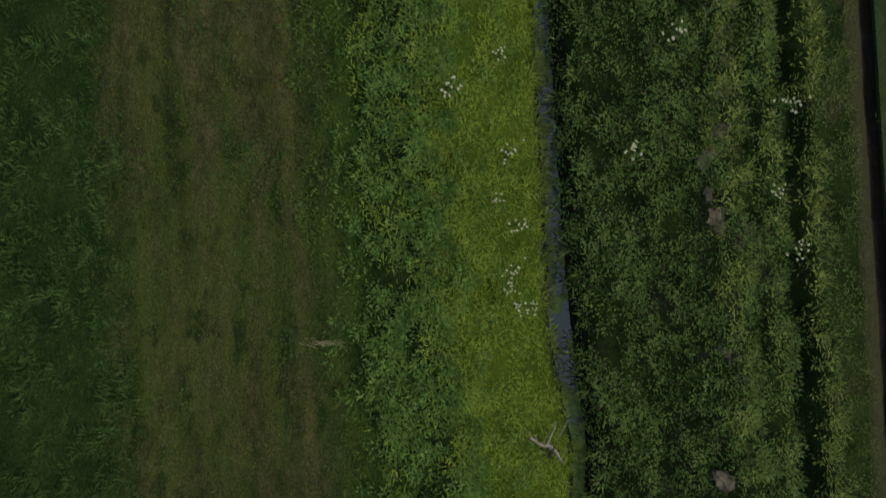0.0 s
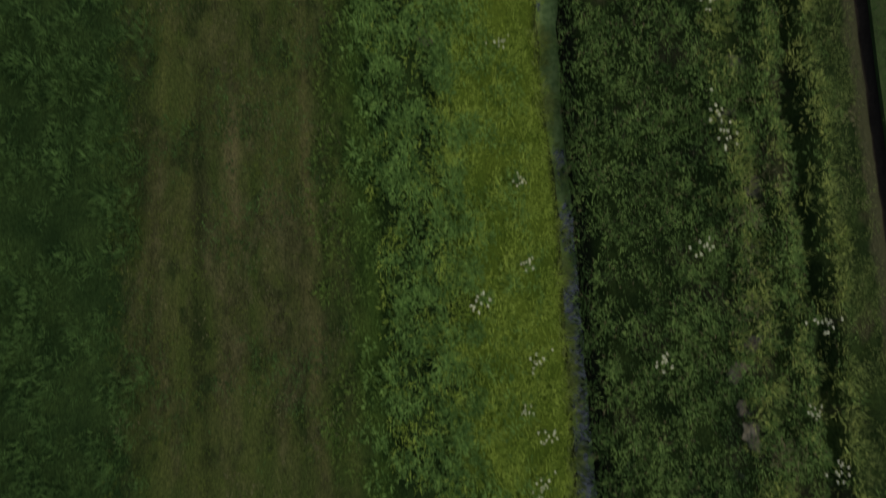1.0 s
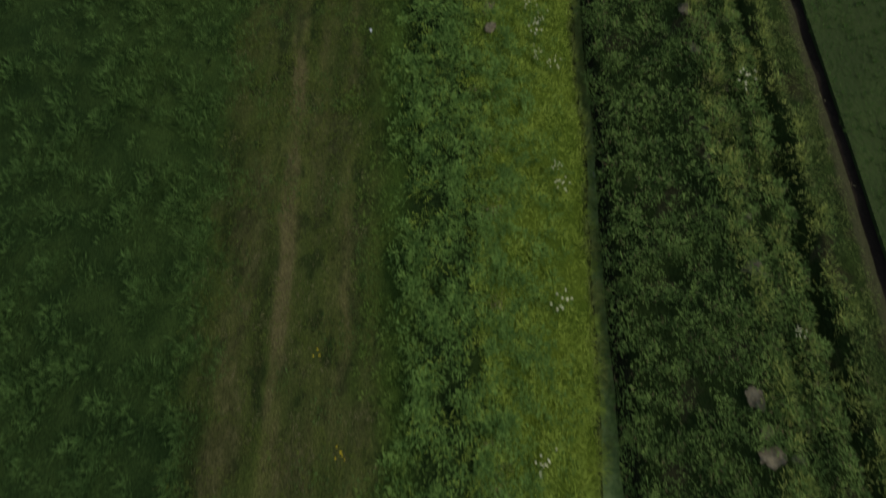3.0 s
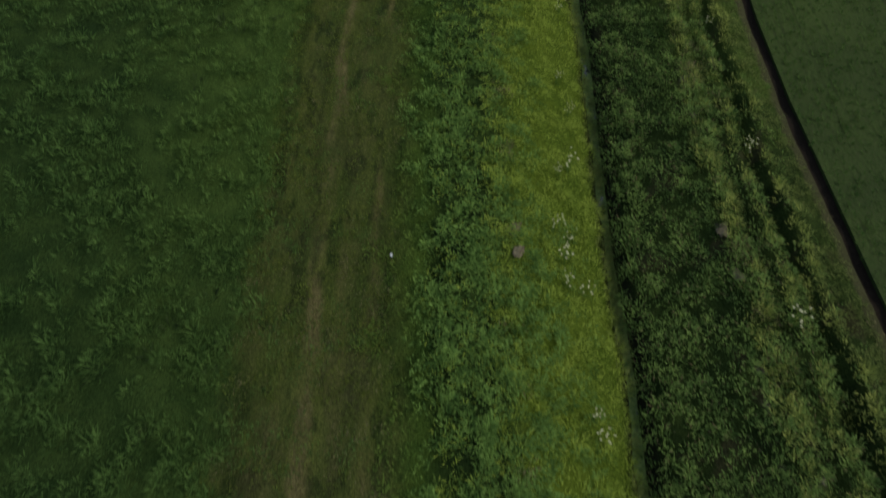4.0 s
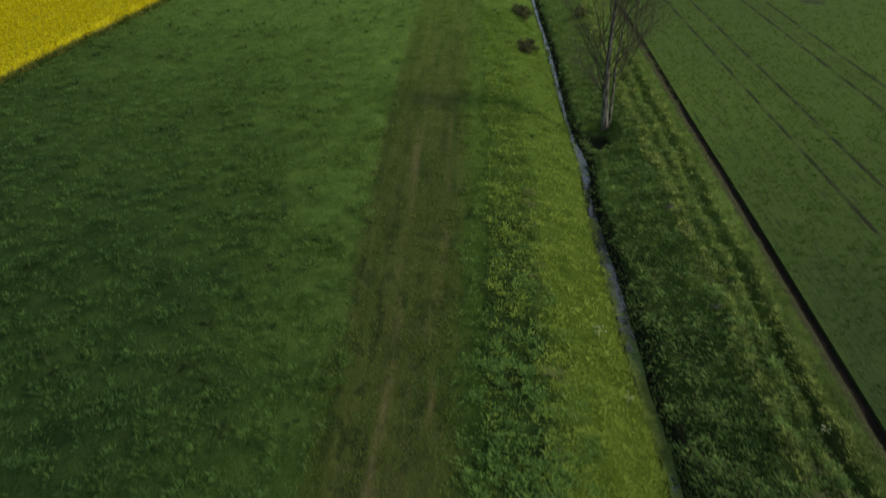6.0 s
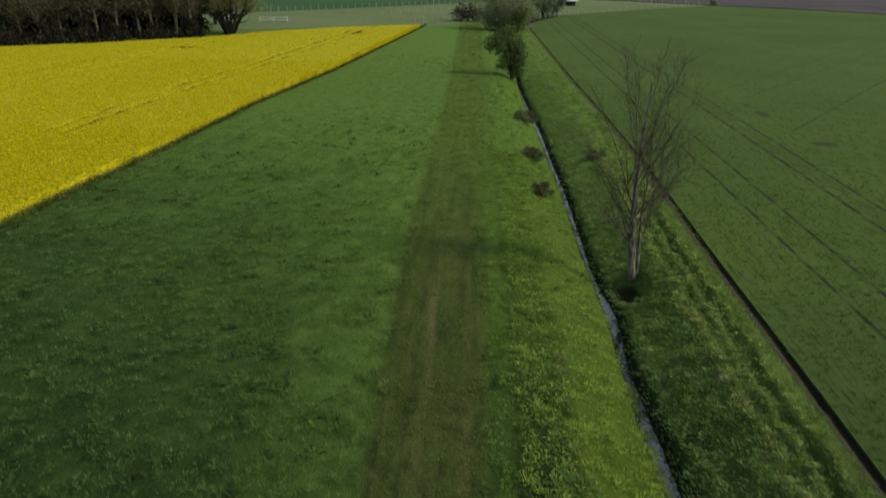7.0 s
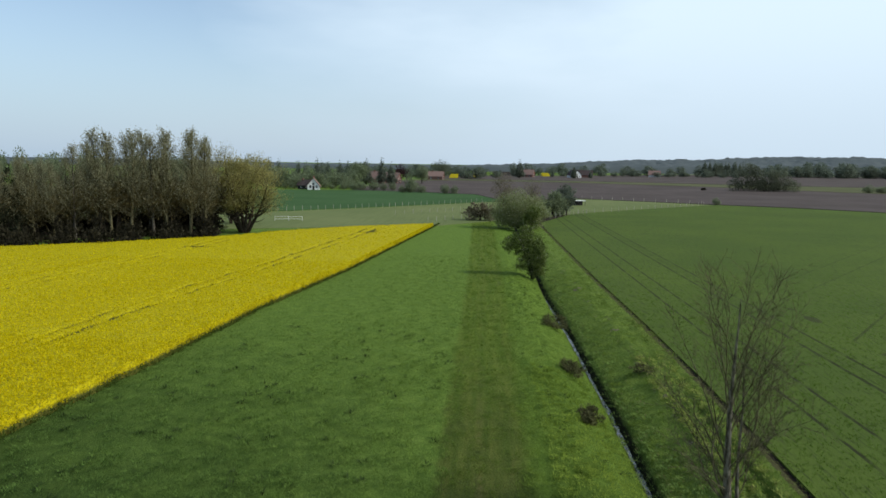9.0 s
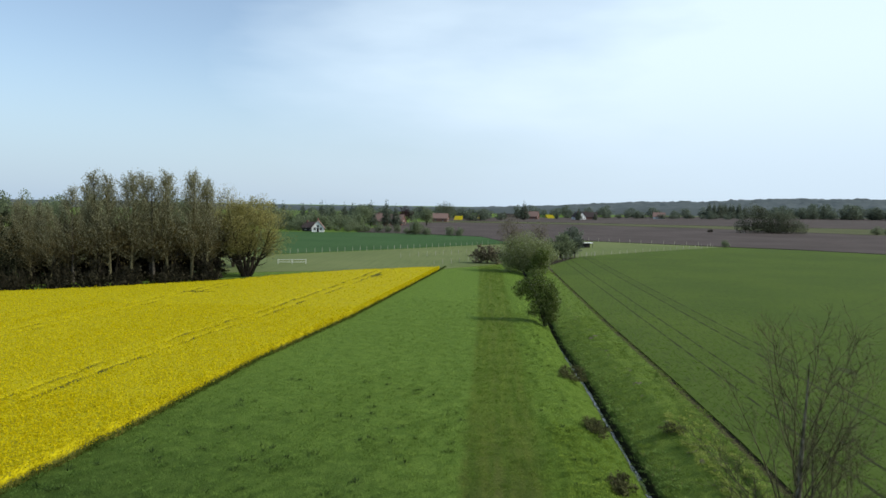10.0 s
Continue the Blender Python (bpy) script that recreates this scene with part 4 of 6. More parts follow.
def bare_tree():
    """The leafless tree on the far bank of the ditch: a forked trunk, long rising limbs and fine twigs."""
    w = Wood(77)
    r = w.r
    tree = thing("bare_tree", "leafless grey tree with a forked trunk beside the ditch", "tree", pose(2.7, 54.0, -0.95))
    tree.scale = (0.98, 0.98, 0.93)
    main = w.limb((0, 0, -0.15), (-0.13, 0, 1), 10.8, 0.21, 0.012, 8, 16, 0.013, 0.0)
    second = w.limb((0.17, 0.04, -0.15), (0.085, 0.03, 1), 7.6, 0.10, 0.02, 7, 10, 0.025, 0.0)
    trunk = piece("trunk", w.v, w.f, M_WOOD_MID, tree, "grey-brown forked trunk with pale streaks", smooth=True)
    limbs = []

    def limb(p, d, length, thick, bend=0.11, rise=0.07):
        w.v, w.f = [], []
        limbs.append(w.limb(p, d, length, thick * 0.95, 0.006, 5, 10, bend, rise))
        piece("limb", w.v, w.f, M_WOOD_TWIG, trunk, smooth=True)

    def off(stem, k, angle, lean, length, share=0.33):
        p, d, rad = stem[k]
        limb(p, (math.cos(angle) * lean, math.sin(angle) * lean, 0.8), length, rad * share)

    # long rising limbs from low on the trunk
    for k, angle, lean, length, share in ((3, 3.15, 0.46, 6.4, 0.33), (4, 0.1, 0.30, 6.2, 0.33), (4, 2.7, 0.46, 5.4, 0.26), (5, 3.6, 0.30, 5.6, 0.30), (5, 1.4, 0.3, 5.2, 0.30), (5, 4.8, 0.3, 5.0, 0.26)):
        off(main, k, angle, lean, length, share)
    # steep stems where the trunk divides
    for k, angle, lean, length in ((6, 2.9, 0.28, 6.2), (7, 0.3, 0.30, 5.8), (8, 1.6, 0.26, 5.6), (8, 4.4, 0.28, 5.4), (9, 3.4, 0.24, 5.6), (9, 0.2, 0.22, 5.6), (10, 5.4, 0.24, 4.8), (10, 2.4, 0.2, 4.8), (11, 0.0, 0.22, 4.4), (12, 3.3, 0.2, 4.0), (13, 1.2, 0.2, 3.2)):
        off(main, k, angle, lean, length)
    # thin low limbs reaching over the ditch
    for k, angle, lean, length in ((3, 3.3, 1.25, 3.8), (4, 3.8, 1.15, 4.0), (3, 2.4, 1.0, 3.6), (5, 3.0, 0.9, 4.0)):
        off(main, k, angle, lean, length, 0.2)
    # branches of the second stem
    for k, angle, lean, length in ((3, 0.2, 0.75, 3.8), (4, 5.6, 0.6, 3.8), (4, 0.9, 0.5, 4.2), (5, 0.1, 0.5, 4.0), (6, 6.0, 0.45, 3.6), (6, 1.4, 0.45, 3.4), (7, 0.4, 0.4, 3.2), (7, 3.0, 0.25, 3.4), (8, 5.2, 0.4, 2.6)):
        off(second, k, angle, lean, length, 0.45)
    w.v, w.f = [], []
    small = []
    for pts in limbs:
        for p, d, rad in pts[2:]:
            for _ in range(r.choice((2, 3, 3))):
                small.append(w.limb(p, w.spread(d, r.uniform(22, 60)), r.uniform(0.5, 1.3), max(rad * 0.45, 0.008), 0.005, 3, 4, 0.11, 0.08))
    for pts in small:
        for p, d, rad in pts[1:]:
            for _ in range(r.choice((1, 2, 2))):
                w.limb(p, w.spread(d, r.uniform(20, 60)), r.uniform(0.15, 0.5), 0.0055, 0.003, 3, 2, 0.12, 0.05)
    tagged(piece("twig_tangle", w.v, w.f, M_WOOD_TWIG, tree, smooth=True), kind="stuff")


bare_tree()

# hedge trees along the ditch
bush("hawthorn_tree", "small leaning hawthorn in young leaf over the ditch", "tree", pose(-0.9, 114.6, -0.6), 12000,
     [(-1.8, 0.2, 5.0, 1.2, 1.2, 0.9), (-3.0, -0.4, 4.3, 0.9, 1.0, 0.8), (-2.3, 0.4, 3.6, 0.9, 1.0, 0.8), (0.0, 0.3, 4.6, 1.1, 1.2, 1.0), (0.9, 0.2, 3.9, 0.8, 1.0, 0.8), (0.8, -0.3, 2.7, 0.9, 1.1, 1.1),
      (-0.9, 0.3, 3.5, 1.3, 1.2, 1.1), (0.3, 0, 2.4, 1.4, 1.3, 1.2), (-0.9, 0, 5.9, 0.9, 0.9, 0.7), (-1.2, -0.3, 1.9, 1.0, 1.0, 0.9), (0.9, -0.2, 1.2, 0.9, 1.0, 1.0), (0.2, -0.2, 0.9, 0.9, 1.0, 0.8)],
     0.16, M_HAWTHORN, stems=8, seed=61)
bush("hawthorn_tree", "large rounded hawthorn with pale young leaves and blossom", "tree", pose(0.3, 176, 0), 19000,
     [(0, 0, 5.2, 4.0, 3.4, 2.8), (-3.4, 0, 3.6, 2.6, 2.6, 3.0), (3.0, 0, 3.8, 2.4, 2.6, 2.8), (-0.5, -1, 2.6, 4.6, 2.8, 2.6), (1.6, -1.5, 2.0, 2.8, 2.0, 2.2), (-2.0, -1.0, 1.6, 3.0, 2.0, 1.8), (2.6, -0.5, 1.5, 2.4, 2.0, 1.8)],
     0.24, M_MAY, stems=8, seed=62)
bush("shrub", "dark green hedge shrub at the ditch end", "shrub", pose(2.6, 171, -0.3), 2200,
     [(0, 0, 2.6, 1.9, 1.8, 2.0), (0.6, 0, 4.2, 1.4, 1.4, 1.2), (-0.6, 0, 1.4, 1.8, 1.6, 1.4)], 0.30, M_HAWTHORN, stems=5, seed=63)
bush("shrub", "low reddish blossoming shrub at the track end", "shrub", pose(-8.0, 193.5, 0), 2400,
     [(0, 0, 2.2, 2.6, 2.2, 1.7), (-2.2, 0, 1.6, 1.9, 1.8, 1.5), (1.8, 0, 2.0, 2.4, 2.0, 1.9), (-1.8, 0.4, 3.2, 1.1, 1.1, 0.9)], 0.4, M_RED, stems=6, seed=64)
bush("tree", "thin brownish tree just coming into leaf", "tree", pose(-1.8, 216, 0), 3200,
     [(0, 0, 8.2, 2.4, 2.2, 2.6), (-1.2, 0, 6.2, 2.4, 2.2, 2.6), (1.4, 0, 6.0, 2.4, 2.2, 2.4), (0, 0, 3.4, 3.0, 2.4, 2.4)], 0.24, M_RED, stems=8, seed=65)
bush("tree", "thin bare hedge tree", "tree", pose(6.2, 222, 0), 2200,
     [(0, 0, 7.0, 2.6, 2.2, 2.4), (-1.2, 0, 5.2, 2.6, 2.2, 2.4), (0.5, 0, 3, 3.4, 2.2, 2.4)], 0.24, M_RED, stems=8, seed=66)
bush("shrub", "rounded grey-green willow shrub by the pasture", "shrub", pose(11.3, 214, 0), 2600,
     [(0, 0, 3.6, 2.6, 2.4, 2.6), (-1.8, 0, 2.6, 2.2, 2.0, 2.2), (1.6, 0, 2.4, 2.2, 2.0, 2.2), (0.4, 0, 5.2, 1.6, 1.6, 1.2)], 0.4, M_FARLEAF, stems=6, seed=67)
bush("shrub", "grey-green hedge shrub between the hawthorn and the pasture", "shrub", pose(5.6, 197, 0), 2600,
     [(0, 0, 2.4, 2.2, 2.2, 1.9), (-1.6, 0, 1.8, 1.8, 1.8, 1.6), (1.7, 0, 1.9, 1.9, 1.8, 1.7), (0.4, 0.3, 3.6, 1.3, 1.3, 1.0)], 0.3, M_MAY, stems=6, seed=70)
bush("shrub", "dark rounded shrub by the pasture", "shrub", pose(15.0, 217, 0), 1700,
     [(0, 0, 3.0, 2.0, 2.0, 2.6), (0.8, 0, 4.4, 1.4, 1.4, 1.2)], 0.4, M_FARDARK, stems=5, seed=68)
bush("shrub", "dark green shrub behind the field shelter", "shrub", pose(20.5, 262, 0), 1500,
     [(0, 0, 4.6, 2.6, 2.4, 2.2), (-2.0, 0, 3.0, 2.6, 2.2, 2.4)], 0.5, M_FARDARK, stems=5, seed=69)
for k, (x, y, z, s) in enumerate(((-0.75, 89.4, -0.75, 1.0), (-0.85, 74.8, -0.72, 0.95), (-0.85, 66.6, -0.70, 0.78))):
    q = random.Random(140 + k)
    lobe = [(q.uniform(-0.6, 0.9) * s, q.uniform(-1.4, 1.4) * s, q.uniform(0.15, 0.6) * s, q.uniform(0.3, 0.6) * s, q.uniform(0.4, 0.75) * s, q.uniform(0.2, 0.42) * s) for _ in range(8)]
    bush("bramble_bush", "low brown bramble bush on the ditch bank", "shrub", pose(x, y, z), 3600, lobe, 0.085, M_BRAMBLE, stems=8, seed=71 + k, group="bank brambles")
bush("bramble_bush", "small brown bramble tuft on the bank", "shrub", pose(3.9, 74.5, -0.35), 500, [(0, 0, 0.3, 0.7, 0.6, 0.35)], 0.12, M_BRAMBLE, stems=6, seed=75, group="bank brambles")


# ---------------------------------------------------------------- distance: hedges, village, woods
def far_trees():
    r = random.Random(21)
    lab = "distant rounded broadleaf tree in spring leaf, colour paled for haze"
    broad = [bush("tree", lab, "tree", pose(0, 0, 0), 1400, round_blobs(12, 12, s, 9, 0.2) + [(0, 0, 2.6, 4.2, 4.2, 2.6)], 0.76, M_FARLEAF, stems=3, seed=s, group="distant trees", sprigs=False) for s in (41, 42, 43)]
    dark = [bush("conifer_tree", "distant conifer tree, its dark green paled for haze", "tree", pose(0, 0, 0), 1000, [(0, 0, 3.0, 3.2, 3.2, 2.4), (0, 0, 6.0, 2.4, 2.4, 2.6), (0, 0, 9.0, 1.6, 1.6, 2.4), (0, 0, 12, 0.8, 0.8, 2.4)], 0.9, M_FARDARK, stems=2, seed=s, group="distant conifers", sprigs=False) for s in (44, 45)]
    copper = bush("copper_beech", "dark purple copper beech by the houses", "tree", pose(-63, 483, 0), 2600, round_blobs(12, 11, 46, 9, 0.3), 0.5, M_COPPER, stems=3, seed=46)
    b = [(-41, 338, 0, 0.42, 0.74), (-35.5, 337, 0, 0.5, 0.30), (-44, 337, 0, 0.4, 0.28), (-40, 337, 0, 0.45, 0.4), (-24.5, 332, 0, 0.45, 0.38), (-20.5, 332, 0, 0.36, 0.33),
         (-67, 358, 0, 0.6, 0.34), (-70, 357, 0, 0.45, 0.28), (-76, 368, 0, 0.55, 0.52), (-99, 358, 0, 0.55, 0.64), (-103, 357, 0, 0.4, 0.4),
         (75.8, 281, 0, 0.3, 0.22), (208, 430, 0, 0.6, 0.4), (216, 432, 0, 0.8, 0.35)]
    for k, (label, x, y, h, w, leaf, count) in enumerate((("large rounded green tree beside the farmhouse", -80, 427, 13.5, 14, M_FARLEAF, 3600), ("rounded green tree beside the copper beech", -47, 466, 12.0, 10, M_FARLEAF, 3000),
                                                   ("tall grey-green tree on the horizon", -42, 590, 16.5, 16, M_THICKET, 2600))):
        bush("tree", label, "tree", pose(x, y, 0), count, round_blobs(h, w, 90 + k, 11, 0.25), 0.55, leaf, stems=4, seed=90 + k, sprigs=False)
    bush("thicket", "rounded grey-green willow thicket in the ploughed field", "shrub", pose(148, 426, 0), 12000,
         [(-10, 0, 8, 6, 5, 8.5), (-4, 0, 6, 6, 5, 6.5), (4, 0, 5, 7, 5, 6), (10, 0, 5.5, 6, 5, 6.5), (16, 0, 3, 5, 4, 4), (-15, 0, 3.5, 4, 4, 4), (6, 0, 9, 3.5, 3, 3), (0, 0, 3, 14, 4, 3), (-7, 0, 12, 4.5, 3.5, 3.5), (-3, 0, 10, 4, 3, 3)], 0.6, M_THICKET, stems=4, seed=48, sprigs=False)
    bush("shrub", "low dark bush standing alone on the field strip", "shrub", pose(117.2, 430, 0.15), 900, [(0, 0, 0.6, 1.6, 1.0, 0.7), (0.5, 0, 1.0, 0.8, 0.7, 0.6), (-0.9, 0, 0.4, 1.0, 0.8, 0.5)], 0.25, M_SCRUB, stems=4, seed=49)
    # wood behind the white house, and the line towards the village
    for i in range(70):
        f = i / 69
        b.append((-385 + 310 * f + r.uniform(-4, 4), 372 + r.uniform(-6, 40), 0, r.uniform(0.7, 1.15), r.uniform(0.55, 1.0) + 0.55 * (f < 0.72)))
    for i in range(30):
        b.append((-175 + 6 * i + r.uniform(-6, 6), 600 + r.uniform(0, 160), 0, r.uniform(0.8, 1.3), r.uniform(0.6, 1.15)))
    for i in range(26):
        x = 30 + 21 * i + r.uniform(-8, 8)
        b.append((x, 860 + 0.25 * x + r.uniform(0, 80), 0, r.uniform(1.0, 1.7), r.uniform(0.8, 1.5)))
    for i in range(54):
        x = 392 + 6.5 * i + r.uniform(-5, 5)
        b.append((x, 1000 + r.uniform(-20, 40), 0, r.uniform(1.3, 1.9), r.uniform(1.3, 1.95)))
    for i in range(30):
        b.append((60 + 8.5 * i + r.uniform(-5, 5), 800 + 0.3 * (8.5 * i) + r.uniform(0, 60), 0, r.uniform(0.6, 1.1), r.uniform(0.4, 0.9)))
    for i in range(12):
        b.append((-110 + 6 * i + r.uniform(-3, 3), 356 + r.uniform(0, 14), 0, r.uniform(0.3, 0.6), r.uniform(0.2, 0.42)))
    plant(broad, [s for s in b if s[1] < 590], r)
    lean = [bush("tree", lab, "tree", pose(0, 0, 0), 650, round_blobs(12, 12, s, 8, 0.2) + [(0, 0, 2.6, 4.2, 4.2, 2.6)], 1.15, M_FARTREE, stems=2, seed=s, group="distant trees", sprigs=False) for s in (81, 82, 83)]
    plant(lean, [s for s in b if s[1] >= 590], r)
    d = [(25, 679, 0, 1.6, 1.2), (78, 700, 0, 1.0, 0.9), (-97, 395, 0, 0.9, 1.05)]
    for i in range(20):
        d.append((284 + 3.2 * i + r.uniform(-2, 2), 960 + 2.4 * i + r.uniform(0, 20), 0, r.uniform(1.1, 1.6), r.uniform(1.15, 1.5)))
    for i in range(12):
        d.append((-150 + 8 * i, 420 + r.uniform(0, 30), 0, r.uniform(0.9, 1.2), r.uniform(0.75, 1.15)))
    for i in range(10):
        d.append((-60 + 17 * i + r.uniform(-5, 5), 700 + r.uniform(0, 60), 0, r.uniform(0.6, 0.9), r.uniform(0.5, 0.8)))
    plant(dark, d, r)


far_trees()


def hill_and_forest():
    rng = np.random.default_rng(33)
    xs, ys = np.linspace(-1800, 2600, 90), np.linspace(1150, 2600, 24)
    X, Y = np.meshgrid(xs, ys)

    def rise(x, y):
        crest = 1 + 21 * np.clip((x + 150) / 850, 0, 1) ** 1.3 + 5 * (vnoise(x, y * 0, 260, 40) - 0.5)
        return crest * np.clip((y - 1150) / 450, 0, 1) ** 0.8

    Z = rise(X, Y) - 0.5
    v = np.stack([X, Y, Z], -1).reshape(-1, 3)
    c = len(xs)
    i = (np.arange(len(ys) - 1)[:, None] * c + np.arange(c - 1)[None, :]).ravel()
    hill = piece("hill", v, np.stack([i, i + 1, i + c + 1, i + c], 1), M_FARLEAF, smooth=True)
    tagged(hill, "low wooded ridge on the horizon", "hill", kind="structure")
    xs, ys = np.arange(-1300, 2100, 5.5), np.arange(1180, 1720, 9.0)
    X, Y = np.meshgrid(xs, ys)
    crowns = 0.5 * vnoise(X, Y, 11, 41) + 0.4 * vnoise(X, Y, 5.5, 42) + 0.5 * vnoise(X, Y, 45, 43)
    Z = rise(X, Y) + (4 + 11 * crowns ** 1.2) * (0.52 + 0.48 * np.clip((X + 100) / 600, 0, 1))
    Z[0, :] = 0.0
    v = np.stack([X + 5 * (vnoise(X, Y, 7, 44) - 0.5), Y, Z], -1).reshape(-1, 3)
    c = len(xs)
    i = (np.arange(len(ys) - 1)[:, None] * c + np.arange(c - 1)[None, :]).ravel()
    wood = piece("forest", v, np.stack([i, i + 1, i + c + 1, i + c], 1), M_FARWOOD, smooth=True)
    tagged(wood, "distant spring forest covering the ridge, grey-green with painted haze", "forest", kind="stuff")


hill_and_forest()


def house(x, y, turn, w, d, eaves, ridge, wall, roof, label):
    h = thing("house", label, "house", pose(x, y, 0, 0, 0, turn))
    bm = bmesh.new()
    pts = [(-w / 2, eaves), (-w / 2, -0.2), (w / 2, -0.2), (w / 2, eaves), (0, ridge)]
    for yy in (-d / 2, d / 2):
        bm.faces.new([bm.verts.new((px, yy, pz)) for px, pz in pts])
    bm.verts.ensure_lookup_table()
    for a in range(5):
        if a in (1,):
            continue
        b2 = (a + 1) % 5
        bm.faces.new((bm.verts[a], bm.verts[b2], bm.verts[5 + b2], bm.verts[5 + a]))
    bmesh.ops.recalc_face_normals(bm, faces=bm.faces)
    part("wall", bm, wall, h)
    o = 0.5
    slope = (ridge - eaves) / (w / 2)
    for sgn in (-1, 1):
        bm = bmesh.new()
        prof = [(sgn * (w / 2 + o), eaves - o * slope + 0.05), (0, ridge + 0.05), (0, ridge + 0.3), (sgn * (w / 2 + o), eaves - o * slope + 0.3)]
        ends = [[bm.verts.new((px, yy, pz)) for px, pz in prof] for yy in (-d / 2 - o, d / 2 + o)]
        bm.faces.new(ends[0])
        bm.faces.new(ends[1])
        for a in range(4):
            bm.faces.new((ends[0][a], ends[0][(a + 1) % 4], ends[1][(a + 1) % 4], ends[1][a]))
        bmesh.ops.recalc_face_normals(bm, faces=bm.faces)
        part("roof", bm, roof, h)
    bm = bmesh.new()
    box(bm, -0.4, d * 0.15, ridge - 0.6, 0.4, d * 0.15 + 0.7, ridge + 1.0, 0.04)
    part("chimney", bm, M_BRICK, h)
    def window(cx, cy, z0, z1, along_x):
        """A glazed window with its frame and sill, set in a wall."""
        a, b = (0.5, 0.05) if along_x else (0.05, 0.5)
        bm = bmesh.new()
        box(bm, cx - a, cy - b, z0, cx + a, cy + b, z1, 0.02)
        pane = part("window", bm, M_GLASS, h)
        a, b = (0.56, 0.03) if along_x else (0.03, 0.56)
        bm = bmesh.new()
        for lo, hi in ((z0 - 0.06, z0), (z1, z1 + 0.06), ((z0 + z1) / 2 - 0.02, (z0 + z1) / 2 + 0.02)):
            box(bm, cx - a - 0.03 * (not along_x), cy - b - 0.03 * along_x, lo, cx + a + 0.03 * (not along_x), cy + b + 0.03 * along_x, hi)
        part("frame", bm, M_WHITE, pane)
        a, b = (0.62, 0.10) if along_x else (0.10, 0.62)
        bm = bmesh.new()
        box(bm, cx - a, cy - b, z0 - 0.13, cx + a, cy + b, z0 - 0.06, 0.01)
        part("sill", bm, M_WHITE, pane)

    for wx in (-w * 0.25, w * 0.25):
        window(wx, -d / 2, 0.9, 2.1, True)
    window(0, -d / 2, eaves + 0.3, eaves + 1.3, True)
    bm = bmesh.new()
    box(bm, -0.5, -d / 2 - 0.06, 0, 0.5, -d / 2 + 0.04, 2.1, 0.02)
    part("door", bm, M_DARKMETAL, h)
    for wy in (-d * 0.25, d * 0.2):
        for sgn in (-1, 1):
            window(sgn * w / 2, wy, 0.9, 2.1, False)
    return h


house(-88.0, 352, 12, 5.6, 8, 2.0, 5.4, M_WHITE, M_ROOF_RED, "small white cottage with a steep red-brown roof")
house(-93.5, 358, 80, 4.5, 6, 2.0, 4.2, M_DARKMETAL, M_ROOF_DARK, "low outbuilding with a dark roof beside the cottage")
house(-75.0, 462, 75, 7, 9, 3.0, 7.2, M_BRICK, M_ROOF_RED, "brick farmhouse with a steep red tiled roof")
house(-66.0, 470, 70, 6, 9, 2.8, 6.6, M_BRICK, M_ROOF_RED, "brick barn with a red tiled roof")
house(-46.0, 572, 80, 7, 13, 3.0, 6.4, M_BRICK, M_ROOF_RED, "long red-roofed village house")
for k, (x, y, t) in enumerate(((36, 735, 70), (84, 745, 20), (96, 760, 85), (190, 850, 75))):
    house(x, y, t, 8.5, 13 + k % 3 * 2, 3.0, 7.5, M_WHITE if k % 2 else M_BRICK, M_ROOF_DARK if k % 3 else M_ROOF_RED, "distant village house with a pitched roof")


def rape_slope(x, y, w, h):
    bm = bmesh.new()
    pts = [(-w / 2, 0, 0.3), (w / 2, 0, 0.3), (w / 2, 30, h), (-w / 2, 30, h), (-w / 2, 30, 0), (w / 2, 30, 0), (-w / 2, 0, 0), (w / 2, 0, 0)]
    v = [bm.verts.new(p) for p in pts]
    for f in ((0, 1, 2, 3), (3, 2, 5, 4), (0, 3, 4, 6), (1, 7, 5, 2), (0, 6, 7, 1)):
        bm.faces.new([v[a] for a in f])
    bmesh.ops.recalc_face_normals(bm, faces=bm.faces)
    me = bpy.data.meshes.new("rapeseed_field")
    bm.to_mesh(me)
    bm.free()
    me.materials.append(M_RAPE_FLOWER)
    ob = new("rapeseed_field", me)
    ob.matrix_basis = pose(x, y, 0)
    tagged(ob, "distant slope of yellow flowering rapeseed", "field", kind="structure")


rape_slope(-35, 636, 7, 3.4)
rape_slope(-16, 674, 5.5, 3.2)
rape_slope(60, 787, 8, 3.6)


